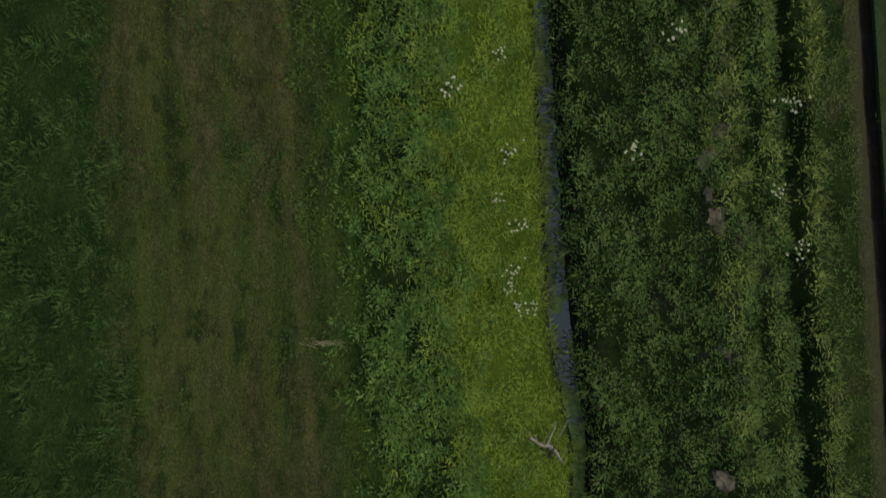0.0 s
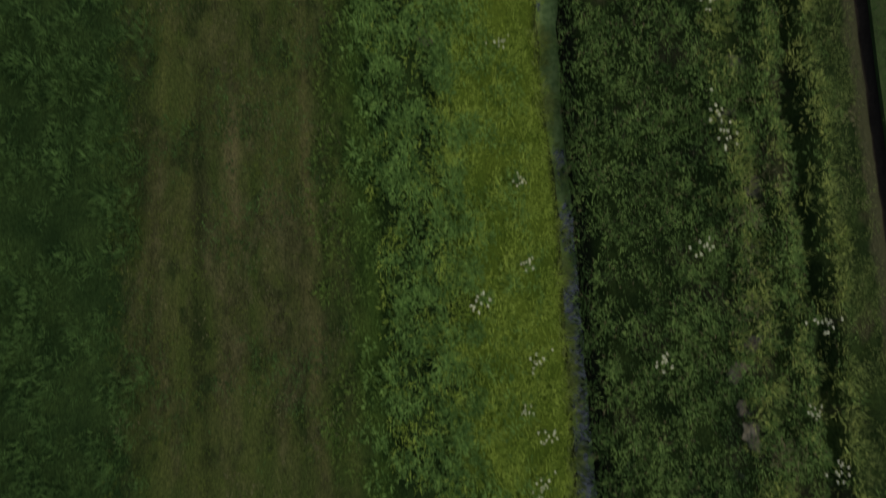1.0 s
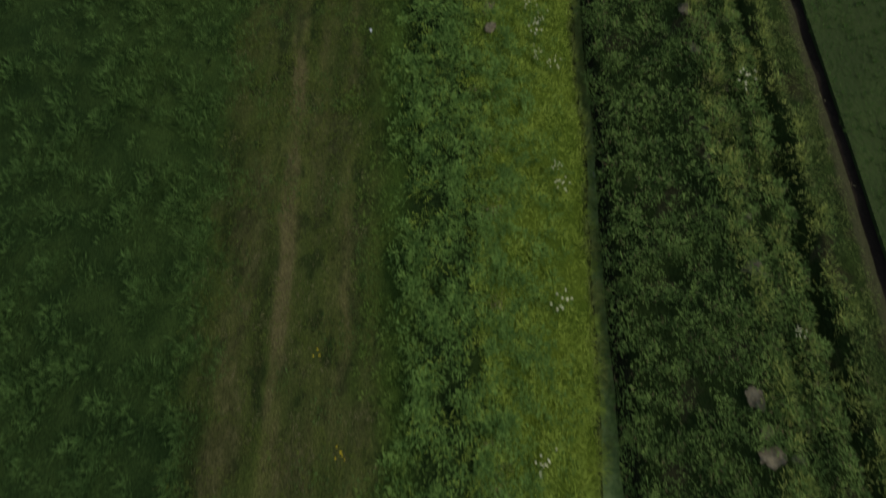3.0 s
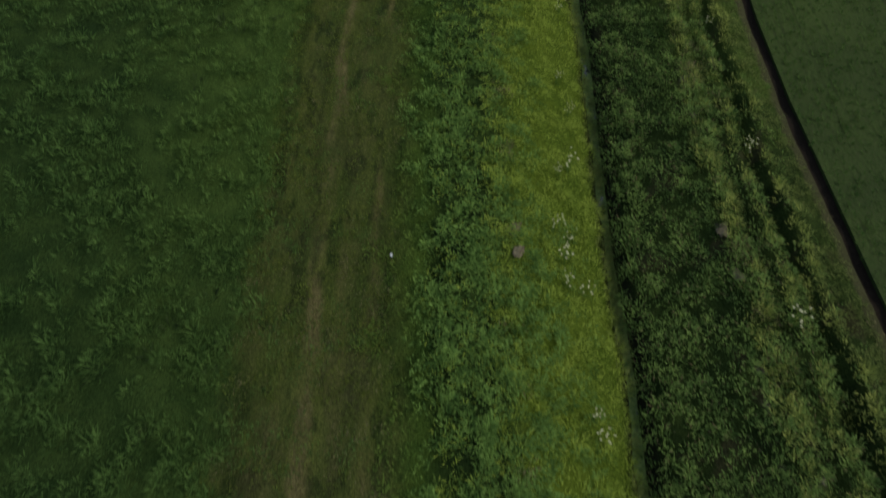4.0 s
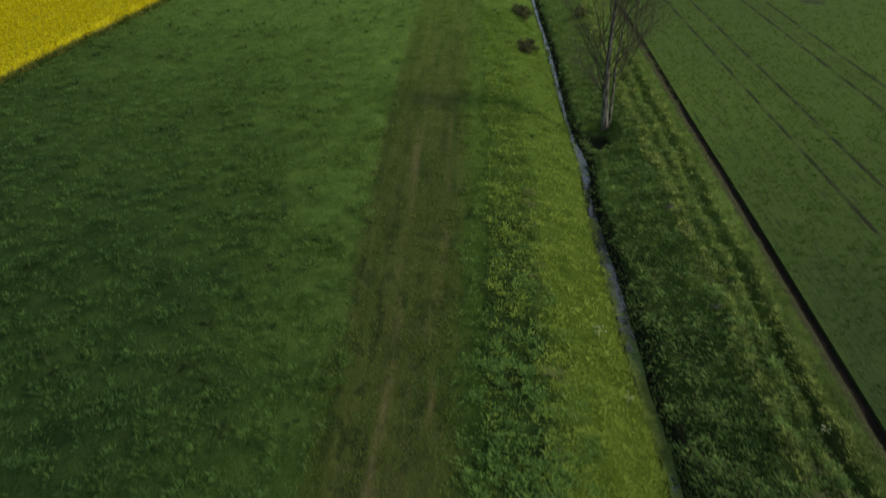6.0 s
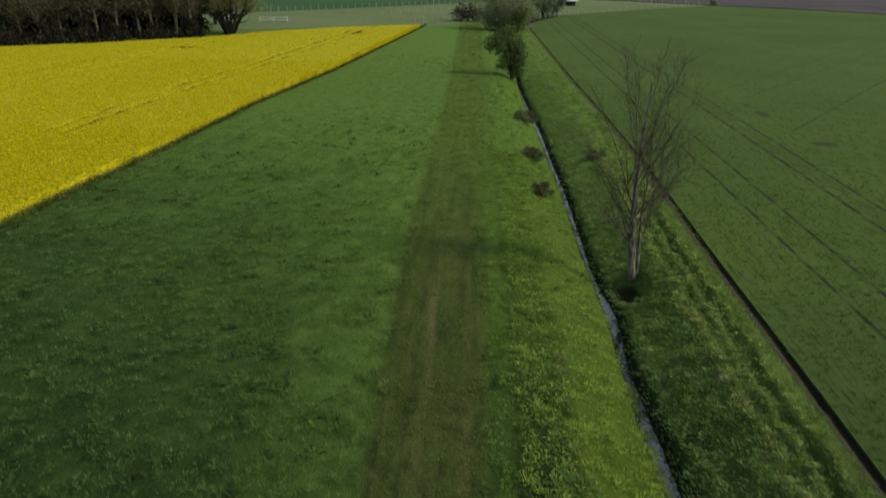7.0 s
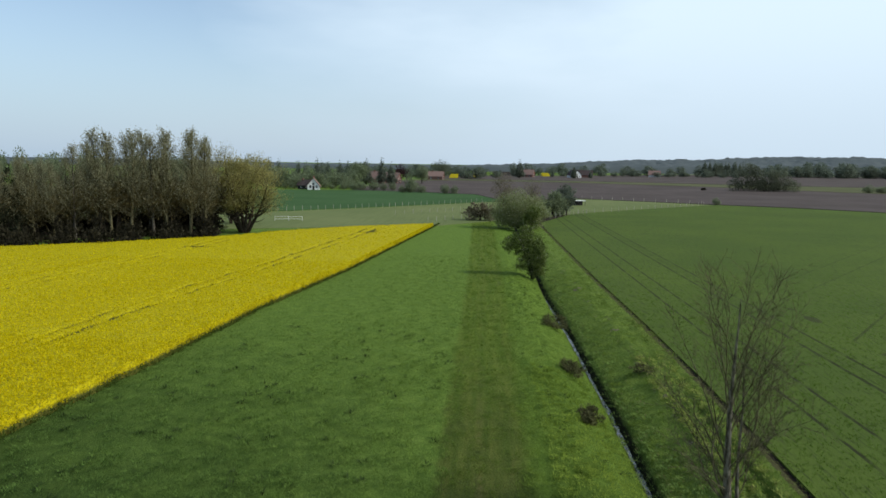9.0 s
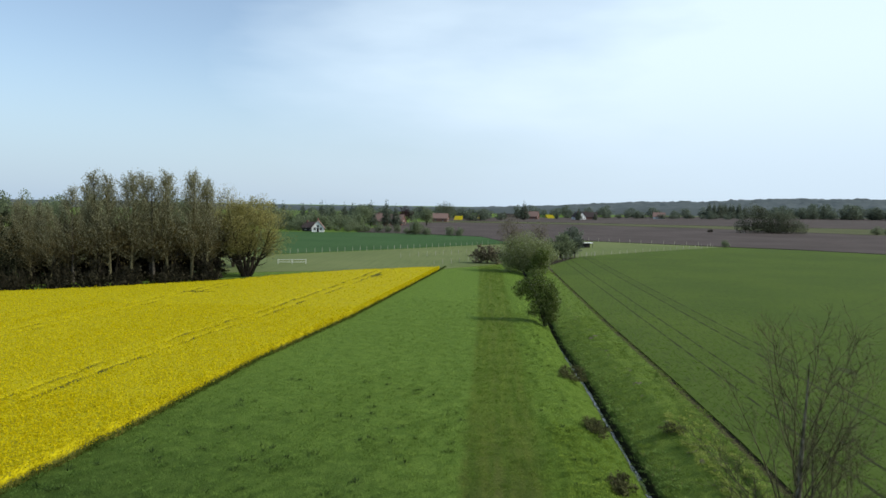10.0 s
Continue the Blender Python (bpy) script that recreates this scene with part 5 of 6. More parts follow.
def post_fence(name, label, a, b, step, high, wires=0, material=M_POST, rails=0):
    ob = thing(name, label, "fence", pose(a[0], a[1], 0))
    L = math.hypot(b[0] - a[0], b[1] - a[1])
    n = max(2, int(L / step))
    dx, dy = (b[0] - a[0]) / n, (b[1] - a[1]) / n
    bm = bmesh.new()
    box(bm, -0.045, -0.045, -0.1, 0.045, 0.045, high, 0.012)
    first = part("post", bm, material, ob)
    r = random.Random(int(L))
    for i in range(1, n + 1):
        p = new("post", first.data)
        p.parent = ob
        p.matrix_basis = pose(dx * i + r.uniform(-0.1, 0.1), dy * i, r.uniform(-0.08, 0.03), r.uniform(-3, 3), r.uniform(-3, 3), r.uniform(0, 90))
    ang = math.degrees(math.atan2(dy, dx))
    for k in range(rails):
        bm = bmesh.new()
        z = high * (0.45 + 0.45 * k) - 0.06
        box(bm, 0, -0.085, z, L, -0.055, z + 0.075, 0.01)
        rail = part("rail", bm, material, ob)
        rail.matrix_basis = pose(0, 0, 0, 0, 0, ang)
    for k in range(wires):
        bm = bmesh.new()
        z = high * (0.5 + 0.42 * k)
        box(bm, 0, -0.004, z, L, 0.004, z + 0.008)
        wire = part("wire", bm, M_DARKMETAL, ob)
        wire.matrix_basis = pose(0, 0, 0, 0, 0, ang)
    return ob


lab = "pasture fence of pale posts with electric tape"
post_fence("fence", lab, (-64, 208), (-36, 236.6), 2.5, 1.35, 1)
post_fence("fence", lab, (-36, 236.6), (-8, 270), 2.6, 1.35, 1)
post_fence("fence", lab, (-30, 205), (-14, 226), 3.2, 1.25, 1)
post_fence("fence", lab, (-20, 186), (-11, 200), 3.0, 1.2, 1)
post_fence("fence", lab, (28, 309), (75, 281), 4.2, 1.35, 1)
post_fence("fence", lab, (16, 219), (70, 276), 4.0, 1.25, 1)
post_fence("fence", lab, (7, 203), (22, 226), 2.6, 1.2, 1)
post_fence("rail_fence", "white painted paddock rail fence", (-54.3, 181.1), (-48.5, 182.7), 2.4, 1.15, 0, M_WHITE, 2)
post_fence("rail_fence", "white painted paddock rail fence", (-65.0, 181), (-61.5, 182.0), 2.4, 1.15, 0, M_WHITE, 2)


def field_shelter():
    ob = thing("field_shelter", "small pasture shelter with a pale flat roof", "shed", pose(24.5, 262, 0, 0, 0, 15))
    ob.scale = (0.62, 0.62, 0.72)
    bm = bmesh.new()
    box(bm, -3, -2, 2.2, 3, 2, 2.5, 0.04)
    part("roof", bm, M_WHITE, ob)
    for x in (-2.8, 2.8):
        for y in (-1.8, 1.8):
            bm = bmesh.new()
            box(bm, x - 0.08, y - 0.08, -0.1, x + 0.08, y + 0.08, 2.2, 0.01)
            part("post", bm, M_DARKMETAL, ob)
    bm = bmesh.new()
    box(bm, -2.8, 1.85, 0, 2.8, 1.95, 2.2, 0.01)
    part("back_wall", bm, M_DARKMETAL, ob)


field_shelter()


# ---------------------------------------------------------------- grass and herbs
def tufts(name, label, rng, spans, elev, material, gaps=0.0, cell=0.6, mound=0.0, lift=0.0, seed=0, ragged=0.0, lean=(0, 0), rows=0.0):
    """Tufts of blades over stretches (u0, u1, y0, y1, tufts per square metre, blades, length, width, spread) of the land.
    Blades of one tuft lean outwards; gaps thins the tufts in patches of that cell size, mound heaps them, rows drills them in lines."""
    P, A, S, L, W = [], [], [], [], []
    for u0, u1, y0, y1, per, blades, length, width, spread in spans:
        k = int((u1 - u0) * (y1 - y0) * per)
        u, y = rng.uniform(u0, u1, k), rng.uniform(y0, y1, k)
        u = u + ragged * (vnoise(u * 0, y, 1.3, seed + 2) + 0.6 * vnoise(u, y, 0.5, seed + 3) - 0.8)
        v = 0.65 * vnoise(u, y, cell, seed) + 0.35 * vnoise(u, y, cell * 0.4, seed + 1)
        keep = v > gaps * rng.uniform(0.75, 1.1, k)
        keep &= ~((u > 2.0) & (u < 3.7) & (height(u, y) < -1.3))        # nothing grows in the washed-out hollow
        x = across(u, y)
        if rows:
            x = np.round(x / rows) * rows + rng.normal(0, rows * 0.10, k)
            for x0, slope, half, depth, start in WHEELS:
                d = np.abs(x - x0 - slope * y - 0.3 * (vnoise(x, y, 25, 90) - 0.5))
                keep &= (d > half * (0.6 + 0.9 * vnoise(x, y, 1.1, 91))) | (rng.uniform(0, 1, k) > depth) | (y < start)
            for x0, y0, rx, ry in THIN:
                keep &= ((x - x0) / rx) ** 2 + ((y - y0) / ry) ** 2 + vnoise(x, y, 0.7, 92) > 1.2
        x, u, y, v = x[keep], u[keep], y[keep], v[keep]
        k = len(u)
        heap = mound * np.clip(v - 0.35, 0, 1) * 2 * np.sqrt(rng.uniform(0, 1, k))
        base = np.repeat(np.stack([x, y, height(u, y) + lift + heap], 1), blades, 0)
        m = len(base)
        turn, out = rng.uniform(0, 2 * np.pi, m), np.sqrt(rng.uniform(0, 1, m))
        way = np.stack([np.cos(turn), np.sin(turn), np.zeros(m)], 1)
        vig = np.repeat(0.55 + 0.9 * v, blades)
        up = np.radians(elev[1] + (elev[0] - elev[1]) * out + rng.normal(0, 8, m))
        al = way * np.cos(up)[:, None]
        al[:, 2] = np.sin(up)
        al[:, 0] += lean[0]
        al[:, 1] += lean[1]
        al /= np.linalg.norm(al, axis=1)[:, None]
        side = np.stack([-np.sin(turn), np.cos(turn), np.zeros(m)], 1) + np.cross(al, way) * rng.normal(0, 0.5, m)[:, None]
        side -= al * (al * side).sum(1)[:, None]
        side /= np.linalg.norm(side, axis=1)[:, None]
        P.append(base + way * (out * spread)[:, None])
        A.append(al)
        S.append(side)
        L.append(length * vig * rng.uniform(0.6, 1.3, m))
        W.append(width * rng.uniform(0.7, 1.3, m))
    lv, lf = kites(np.concatenate(P), np.concatenate(A), np.concatenate(S), np.concatenate(L), np.concatenate(W))
    return tagged(piece(name, lv, lf, material), label, "grass", kind="stuff")


def bands(u0, u1, blades, knots, step=4.0):
    """Stretches whose tufts thin out and coarsen evenly along y; knots: (y, tufts per square metre, length, width, spread)."""
    k = np.array(knots, float)
    out = []
    for y in np.arange(k[0, 0], k[-1, 0], step):
        per, length, width, spread = (np.interp(y + step / 2, k[:, 0], k[:, c]) for c in range(1, 5))
        out.append((u0, u1, y, min(y + step, k[-1, 0]), per, blades, length, width, spread))
    return out


g = np.random.default_rng(17)
MEADOW = (bands(-13.5, -7.6, 8, [(-9, 76, 0.15, 0.016, 0.11), (12, 66, 0.16, 0.018, 0.12), (32, 38, 0.17, 0.024, 0.13), (60, 21, 0.16, 0.030, 0.16), (90, 9, 0.12, 0.034, 0.2), (130, 3, 0.12, 0.04, 0.2)])
          + bands(-20, -13.5, 7, [(8, 56, 0.17, 0.020, 0.12), (32, 36, 0.17, 0.026, 0.13), (60, 20, 0.16, 0.032, 0.16), (90, 8, 0.12, 0.036, 0.2), (130, 3, 0.12, 0.04, 0.2)])
          + bands(-31, -20, 6, [(14, 34, 0.18, 0.028, 0.13), (32, 26, 0.18, 0.032, 0.15), (60, 17, 0.16, 0.036, 0.17), (90, 7, 0.12, 0.04, 0.2), (120, 3, 0.12, 0.04, 0.2)]))


tufts("meadow_grass", "dense green meadow grass, brighter along the track, lens falloff painted in beyond", g, MEADOW, (25, 75), M_MEADOW, 0.55, 0.42, mound=0.28, seed=50, ragged=0.45)
# added tufts whose near-black colour stands in for shaded gaps in the sward
tufts("meadow_gap_tufts", "scattered near-black tufts standing in for shaded gaps in the meadow", g, [(-14, -8.2, 12, 45, 0.5, 12, 0.20, 0.04, 0.12), (-32, -8.2, 30, 85, 0.3, 12, 0.28, 0.06, 0.16), (-4.0, 0.6, 30, 110, 0.35, 10, 0.2, 0.05, 0.12)],
      (15, 65), M_GAPSHADE, 0.52, 1.5, seed=181)
tufts("track_turf", "short dry mown turf on the track", g,
      [(-8.3, -4.4, -9, 18, 44, 5, 0.065, 0.011, 0.08), (-8.2, -4.5, 18, 34, 16, 5, 0.08, 0.016, 0.09)],
      (10, 60), M_TURF, 0.56, 0.6, seed=53)
tufts("track_straw", "flecks of pale dry straw lying on the track", g, [(-8.2, -4.4, -9, 36, 20, 6, 0.06, 0.011, 0.12)], (0, 25), M_DRYGRASS, 0.64, 0.7, seed=171, lift=0.02)
tufts("track_weed", "dark green weed patches in the track", g, [(-8.4, -4.2, -9, 40, 46, 7, 0.07, 0.018, 0.10)], (5, 55), M_MEADOW, 0.64, 0.9, seed=173)
tufts("track_grass", "short olive-green mown grass on the track", g,
      [(-8.4, -4.2, -9, 18, 30, 6, 0.075, 0.014, 0.09), (-8.2, -4.3, 18, 34, 40, 6, 0.085, 0.018, 0.10), (-7.6, -4.4, 34, 70, 26, 6, 0.10, 0.028, 0.12), (-7.7, -4.4, 70, 120, 12, 5, 0.12, 0.050, 0.16), (-7.8, -4.4, 120, 188, 6, 4, 0.14, 0.08, 0.2)],
      (15, 70), M_TRACKGREEN, 0.46, 0.8, seed=73)
tufts("verge_grass", "short green grass on the track verge", g,
      [(-4.9, -3.2, -9, 40, 40, 6, 0.10, 0.022, 0.09), (-4.4, -1.4, 40, 75, 20, 6, 0.13, 0.030, 0.13), (-4.4, 0.95, 75, 120, 9, 5, 0.12, 0.032, 0.17)],
      (20, 70), M_VERGE, 0.42, 0.6, mound=0.05, seed=75, ragged=0.9)
tufts("herb_strip", "lush green herbs and coarse grass beside the track", g,
      [(-4.3, -3.6, -9, 45, 24, 8, 0.10, 0.024, 0.10), (-3.7, -1.4, -9, 19, 84, 11, 0.095, 0.026, 0.11), (-3.7, -1.4, 19, 34, 76, 8, 0.12, 0.029, 0.11), (-2.4, 0.2, -9, 24, 18, 9, 0.10, 0.024, 0.10), (-4.1, -3.6, 5, 34, 44, 8, 0.11, 0.028, 0.11), (-1.4, -0.6, 6, 34, 40, 8, 0.11, 0.028, 0.11), (-3.7, -1.2, 34, 60, 18, 7, 0.14, 0.034, 0.14)],
      (5, 65), M_HERB, 0.47, 0.36, mound=0.26, seed=56, ragged=0.8)
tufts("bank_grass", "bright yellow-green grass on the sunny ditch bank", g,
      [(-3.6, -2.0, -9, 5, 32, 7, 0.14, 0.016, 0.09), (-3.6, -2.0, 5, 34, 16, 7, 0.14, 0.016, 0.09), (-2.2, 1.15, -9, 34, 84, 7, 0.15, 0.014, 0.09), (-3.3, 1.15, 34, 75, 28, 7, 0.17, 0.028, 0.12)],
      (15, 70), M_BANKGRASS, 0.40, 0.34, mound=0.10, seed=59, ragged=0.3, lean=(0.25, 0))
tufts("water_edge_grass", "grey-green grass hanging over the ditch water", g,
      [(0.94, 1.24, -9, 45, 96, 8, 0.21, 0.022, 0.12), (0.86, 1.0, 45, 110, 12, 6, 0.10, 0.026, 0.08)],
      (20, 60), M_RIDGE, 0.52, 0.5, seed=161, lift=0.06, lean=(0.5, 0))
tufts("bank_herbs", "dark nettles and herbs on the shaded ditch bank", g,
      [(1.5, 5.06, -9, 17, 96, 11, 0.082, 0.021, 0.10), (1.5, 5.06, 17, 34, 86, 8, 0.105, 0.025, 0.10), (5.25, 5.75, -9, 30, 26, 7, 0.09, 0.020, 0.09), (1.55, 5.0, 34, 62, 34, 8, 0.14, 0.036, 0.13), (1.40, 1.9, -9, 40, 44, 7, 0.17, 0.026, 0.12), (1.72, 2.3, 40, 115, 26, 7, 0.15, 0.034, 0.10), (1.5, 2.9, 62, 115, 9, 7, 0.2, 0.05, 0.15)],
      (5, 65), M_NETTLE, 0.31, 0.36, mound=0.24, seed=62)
tufts("bank_sward", "green rank grass on the far stretch of the ditch bank", g,
      [(3.2, 6.1, 26, 40, 10, 7, 0.15, 0.030, 0.12), (1.9, 6.1, 40, 75, 12, 7, 0.18, 0.040, 0.14), (2.0, 6.5, 75, 118, 11, 6, 0.16, 0.040, 0.18), (1.6, 6.6, 118, 175, 4, 5, 0.16, 0.06, 0.22)],
      (15, 68), M_VERGE, 0.42, 0.8, mound=0.14, seed=83)
tufts("crest_grass", "pale yellow-green grass tufts along the bank crests, brightened for their lit face", g,
      [(3.85, 4.4, -9, 40, 70, 8, 0.14, 0.018, 0.09), (4.62, 4.95, -9, 40, 46, 8, 0.13, 0.018, 0.08), (5.24, 5.62, -9, 40, 80, 8, 0.14, 0.018, 0.08), (3.85, 4.4, 40, 78, 66, 7, 0.15, 0.028, 0.11), (4.62, 4.95, 40, 78, 40, 7, 0.14, 0.028, 0.10), (5.24, 5.7, 40, 78, 36, 7, 0.15, 0.028, 0.11)],
      (25, 70), M_CREST, 0.46, 0.40, mound=0.22, seed=64, ragged=0.25)
tufts("ridge_grass", "dull short grass on the bank top", g,
      [(5.45, 6.22, -9, 40, 130, 7, 0.07, 0.015, 0.08), (5.5, 6.25, 40, 90, 24, 6, 0.10, 0.035, 0.12), (6.28, 6.72, 55, 175, 14, 5, 0.12, 0.035, 0.10)],
      (15, 60), M_RIDGE, 0.40, 0.3, mound=0.08, seed=68)
tufts("dry_grass", "pale dry grass tufts on the bank top", g,
      [(3.9, 4.75, -9, 60, 44, 6, 0.14, 0.018, 0.09), (5.95, 6.3, -9, 90, 30, 5, 0.07, 0.018, 0.07), (-2.0, -1.4, 5, 45, 70, 6, 0.13, 0.016, 0.09)],
      (5, 55), M_DRYGRASS, 0.76, 0.8, mound=0.14, seed=67)
tufts("cereal_rows", "young green cereal in drilled rows with bare wheel tracks", g,
      bands(6.66, 14, 4, [(2, 32, 0.12, 0.017, 0.03), (34, 22, 0.13, 0.026, 0.05), (70, 10, 0.12, 0.034, 0.08), (110, 3, 0.10, 0.04, 0.1), (140, 0.5, 0.08, 0.04, 0.1)])
      + bands(14, 34, 4, [(22, 20, 0.13, 0.025, 0.04), (60, 9, 0.12, 0.034, 0.08), (100, 3, 0.10, 0.04, 0.1), (130, 0.5, 0.08, 0.04, 0.1)])
      + bands(34, 60, 4, [(46, 8, 0.12, 0.034, 0.06), (80, 4, 0.11, 0.04, 0.1), (120, 0.5, 0.08, 0.04, 0.1)]),
      (40, 80), M_BLADES, 0.30, 0.7, lift=0.17, seed=65, rows=0.25)


# ---------------------------------------------------------------- small things along the ditch
def ground_at(x, y):
    """The ground's height under a world place."""
    us = np.linspace(-30, 30, 1201)
    u = float(np.interp(x, across(us, np.full_like(us, y)), us))
    return float(height(u, y))


def cow_parsley(seed):
    w = Wood(seed)
    rng = np.random.default_rng(seed)
    ob = thing("cow_parsley", "flowering cow parsley with white umbels on the bank", "plant", pose(0, 0, 0), "cow parsley")
    for _ in range(11):
        w.v, w.f = [], []
        pts = w.limb((w.r.gauss(0, 0.05), w.r.gauss(0, 0.05), -0.05), w.spread(Vector((0, 0, 1)), w.r.uniform(0, 24)), w.r.uniform(0.45, 0.75), 0.006, 0.003, 4, 3, 0.06)
        stem = piece("stem", w.v, w.f, M_HERB, ob)
        n = 14
        p = np.array(tuple(pts[-1][0])) + np.stack([rng.uniform(-0.018, 0.018, n), rng.uniform(-0.018, 0.018, n), rng.uniform(-0.005, 0.005, n)], 1)
        al, sd = rand_dirs(rng, n, -15, 25)
        s = rng.uniform(0.014, 0.022, n)
        fv, ff = kites(p, al, sd, s, s)
        piece("umbel", fv, ff, M_UMBEL, stem, "small white flower head")
    return ob


def bare_mound(seed):
    """A low crumbly molehill."""
    rng = random.Random(seed)
    bm = bmesh.new()
    bmesh.ops.create_icosphere(bm, subdivisions=3, radius=1.0)
    for v in bm.verts:
        k = 1 + 0.50 * noise.noise(v.co * 1.9 + Vector((seed, 0, 0))) + 0.35 * noise.noise(v.co * 4.5 + Vector((0, seed, 0)))
        v.co = Vector((v.co.x * 0.17 * k * (1 + 0.5 * noise.noise(v.co * 2.7)), v.co.y * 0.26 * k, max(v.co.z, -0.6) * 0.055 * k))
    me = bpy.data.meshes.new("molehill")
    bm.to_mesh(me)
    bm.free()
    me.materials.append(M_DRYSOIL)
    return tagged(new("molehill", me), "small pale molehill of dry crumbly earth", "molehill", "molehills")


M_DRYSOIL = plain_mat("dry crumbly earth", (0.095, 0.078, 0.046), (0.185, 0.155, 0.098), 9, 0.95, 0, 0.8)

r9 = random.Random(9)
parsley = [cow_parsley(s) for s in (201, 202, 203)]
spots = [(1.2, 3.7), (0.2, 2.8), (1.5, 1.6), (1.2, 0.6), (1.7, 0.1), (1.7, -0.9), (1.75, -1.6), (2.1, -1.7), (1.6, -1.2), (4.0, 1.8), (4.6, 4.1), (6.8, 2.7), (6.7, 0.9), (7.2, -0.2),
         (0.4, 8.4), (1.0, 5.4), (5.0, 6.3), (4.9, 6.9), (0.3, 18.2), (0.5, 17.8), (-0.1, 11.1), (0.1, 29.6), (0.4, 28.3), (0.2, 25.8), (-0.1, 25.4), (-0.2, 23.5), (0.1, 23.2),
         (-0.1, 22.5), (0.4, 21.6), (-0.1, 21.8), (5.0, 31.8), (0.3, 14.6), (4.7, 9.2), (5.2, 14.0), (5.0, 20.5), (0.4, 33.5), (-0.3, 36.0), (5.1, 26.0)]
for i, (x, y) in enumerate(spots):
    ob = parsley[i] if i < 3 else copy_thing(parsley[i % 3], pose(0, 0, 0))
    place(ob, x, y, ground_at(x, y), r9.uniform(0, 6.28), r9.uniform(0.75, 1.25))
mounds = [bare_mound(s) for s in (1, 2, 3)]
spots = [(5.8, 0.3, 1.1), (5.5, 1.6, 0.9), (6.3, -5.1, 1.2), (-1.2, 8.3, 0.8), (4.5, 11.5, 1.2), (4.3, 12.6, 1.1), (-1.5, 23.1, 1.2), (4.0, 23.3, 0.9), (4.1, 21.9, 0.8), (4.45, 12.0, 0.7), (-1.35, 22.3, 0.7), (5.6, 0.9, 0.6)]
for i, (x, y, s) in enumerate(spots):
    ob = mounds[i] if i < 3 else copy_thing(mounds[i % 3], pose(0, 0, 0))
    place(ob, x, y, ground_at(x, y) + 0.03, r9.uniform(0, 6.28), s)


def driftwood():
    """A weathered dead branch with its broken root end, lying on the bank."""
    w = Wood(301)
    x, y = 2.5, -4.75
    z = ground_at(x, y)
    ob = thing("dead_branch", "weathered grey dead branch lying on the ditch bank", "branch", pose(x, y, z + 0.10) @ Matrix.Scale(1.05, 4))
    a = w.limb((0.18, 0.05, 0.06), (-1, 0.0, 0.10), 0.55, 0.055, 0.02, 6, 5, 0.12)
    b_ = w.limb((0.12, 0.03, 0.08), (0.7, -0.75, 0.0), 0.42, 0.05, 0.02, 6, 4, 0.15)
    for p, d in ((a[2][0], (0.15, 1, 0.3)), (a[4][0], (-0.5, 0.8, 0.3)), (a[3][0], (-0.3, 1, 0.5))):
        w.limb(p, d, w.r.uniform(0.18, 0.3), 0.016, 0.005, 5, 4, 0.1)
    w.limb(a[1][0], (0.05, 1, 0.35), 0.62, 0.028, 0.006, 5, 6, 0.08)
    w.limb((0.30, 0.25, 0.05), (0.25, 1, 0.2), 0.5, 0.014, 0.005, 5, 4, 0.06)
    piece("branch", w.v, w.f, M_DEADWOOD, ob, smooth=True)
    v2 = Wood(302)
    for k in range(14):
        v2.limb((0.12 + v2.r.gauss(0, 0.05), -0.05 + v2.r.gauss(0, 0.06), 0.04), (v2.r.gauss(0, 0.6), v2.r.gauss(-0.4, 0.6), 0.2), v2.r.uniform(0.12, 0.25), 0.014, 0.004, 4, 3, 0.2)
    piece("roots", v2.v, v2.f, M_WOOD_DARK, ob, "dark brown broken root end")


driftwood()


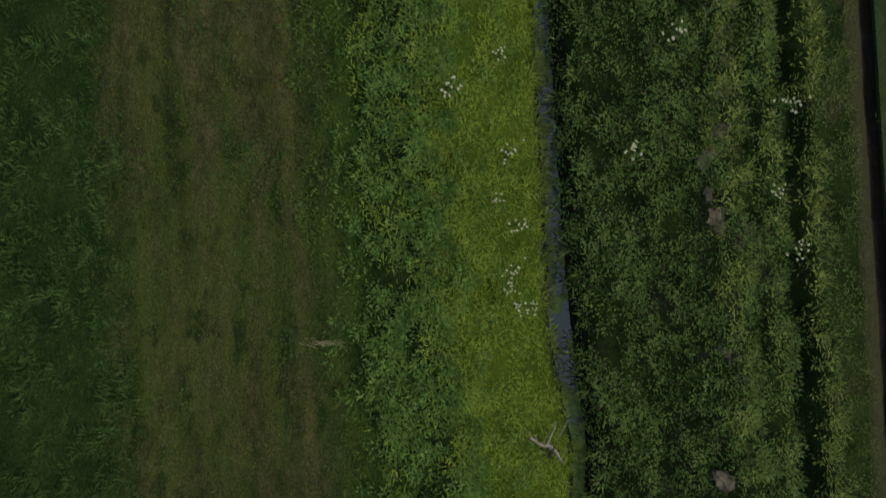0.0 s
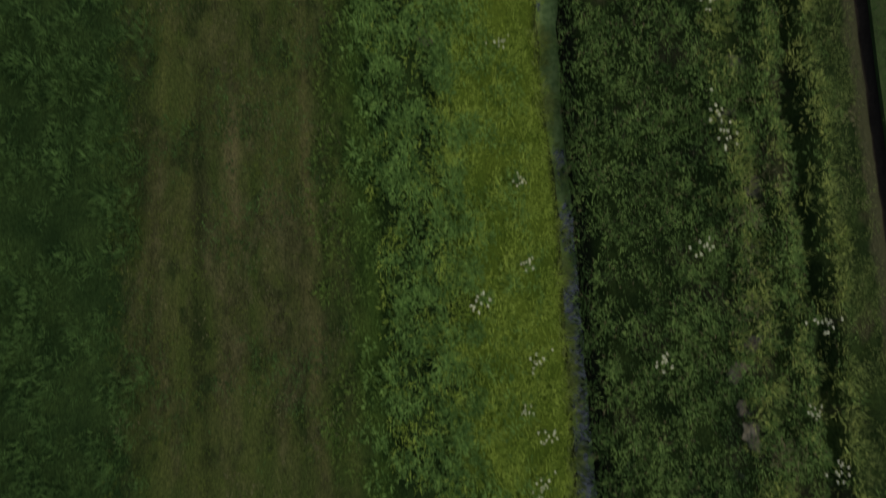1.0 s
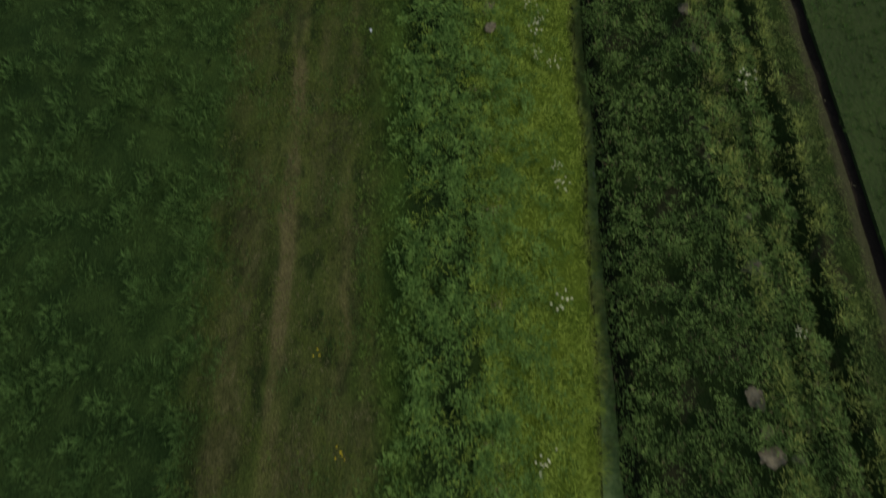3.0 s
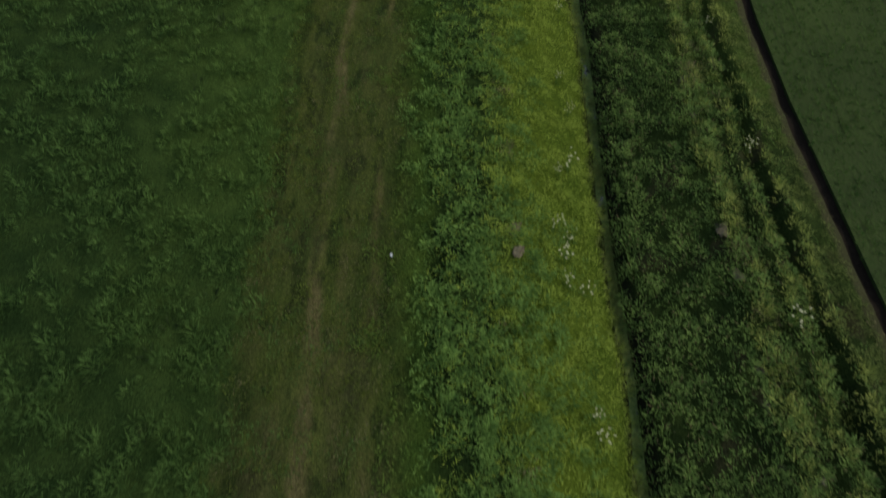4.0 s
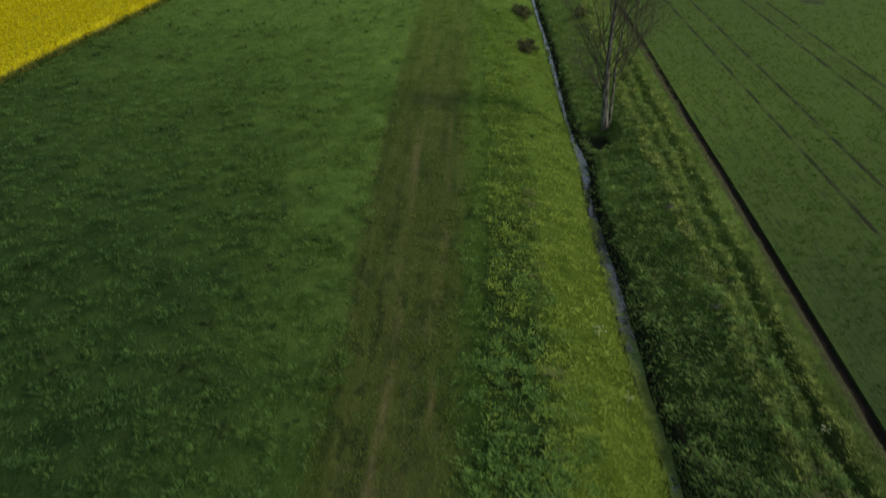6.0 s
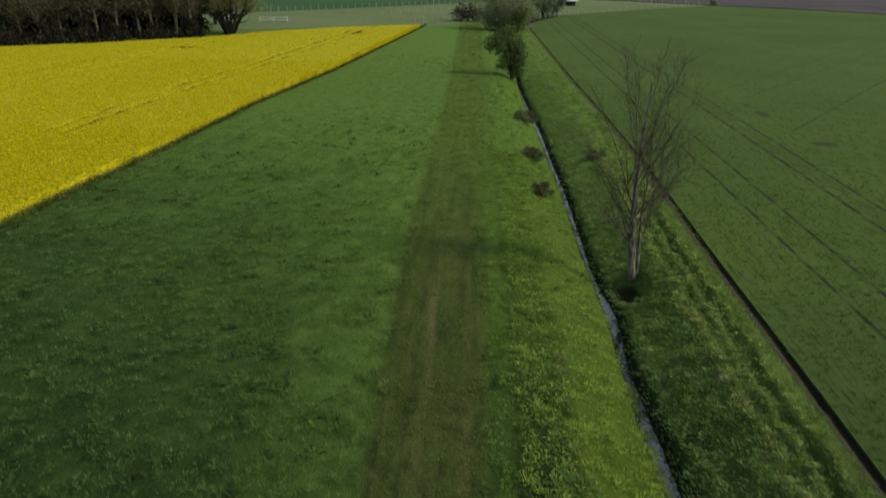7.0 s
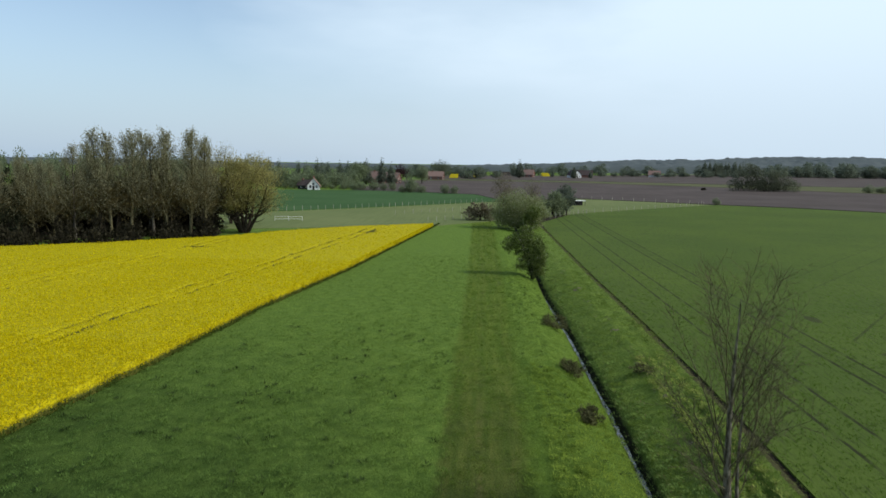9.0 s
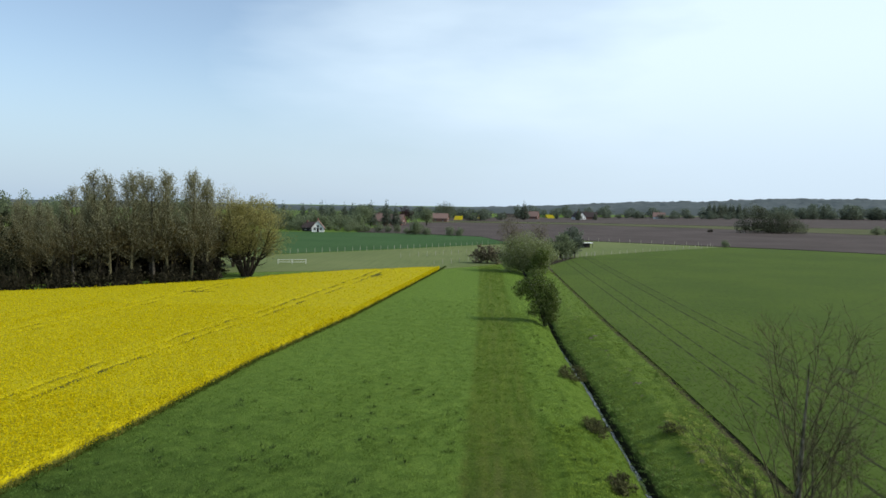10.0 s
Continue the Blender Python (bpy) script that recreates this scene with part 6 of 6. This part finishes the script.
def straw_wisp():
    w = Wood(311)
    x, y = -2.45, -2.5
    ob = thing("straw", "wisp of pale dry straw on the track edge", "straw", pose(x, y, ground_at(x, y) + 0.03))
    for _ in range(26):
        w.limb((w.r.uniform(-0.35, 0.3), w.r.gauss(0, 0.03), w.r.uniform(0, 0.02)), (1, w.r.gauss(0, 0.15), 0), w.r.uniform(0.15, 0.4), 0.005, 0.004, 3, 2, 0.03)
    piece("stalks", w.v, w.f, M_STRAW, ob)


M_STRAW = plain_mat("dry straw", (0.20, 0.175, 0.09), (0.34, 0.30, 0.17), 8)
straw_wisp()


def dandelions(x, y, n, seed):
    rng = np.random.default_rng(seed)
    ob = thing("dandelion", "small yellow dandelions in the track turf", "flower", pose(x, y, ground_at(x, y)), "dandelions")
    p = np.stack([rng.normal(0, 0.09, n), rng.normal(0, 0.09, n), rng.uniform(0.08, 0.14, n)], 1)
    w = Wood(seed)
    for q in p:
        w.v, w.f = [], []
        w.limb((q[0], q[1], -0.02), (0, 0, 1), q[2] + 0.02, 0.004, 0.003, 3, 1, 0.0)
        stem = piece("stem", w.v, w.f, M_HERB, ob)
        k = 12
        al, sd = rand_dirs(rng, k, 0, 35)
        fv, ff = kites(np.repeat(q[None], k, 0), al, sd, np.full(k, 0.026), np.full(k, 0.014))
        piece("flower_head", fv, ff, M_YELLOWFLOWER, stem)


dandelions(-4.1, 11.1, 6, 321)
dandelions(-4.9, 13.2, 3, 322)


def litter():
    x, y = -4.5, 22.0
    bm = bmesh.new()
    bmesh.ops.create_grid(bm, x_segments=6, y_segments=8, size=0.5)
    for v in bm.verts:
        v.co = Vector((v.co.x * 0.05, v.co.y * 0.11, 0.05 + 0.03 * noise.noise(v.co * 4) + 0.05 * v.co.x ** 2))
    me = bpy.data.meshes.new("scrap_of_paper")
    bm.to_mesh(me)
    bm.free()
    me.materials.append(M_WHITE)
    ob = new("scrap_of_paper", me)
    mod = ob.modifiers.new("thick", "SOLIDIFY")
    mod.thickness = 0.004
    ob.matrix_basis = pose(x, y, ground_at(x, y) + 0.02, 0, 0, 15)
    tagged(ob, "crumpled white scrap of paper lying in the grass", "litter")


litter()
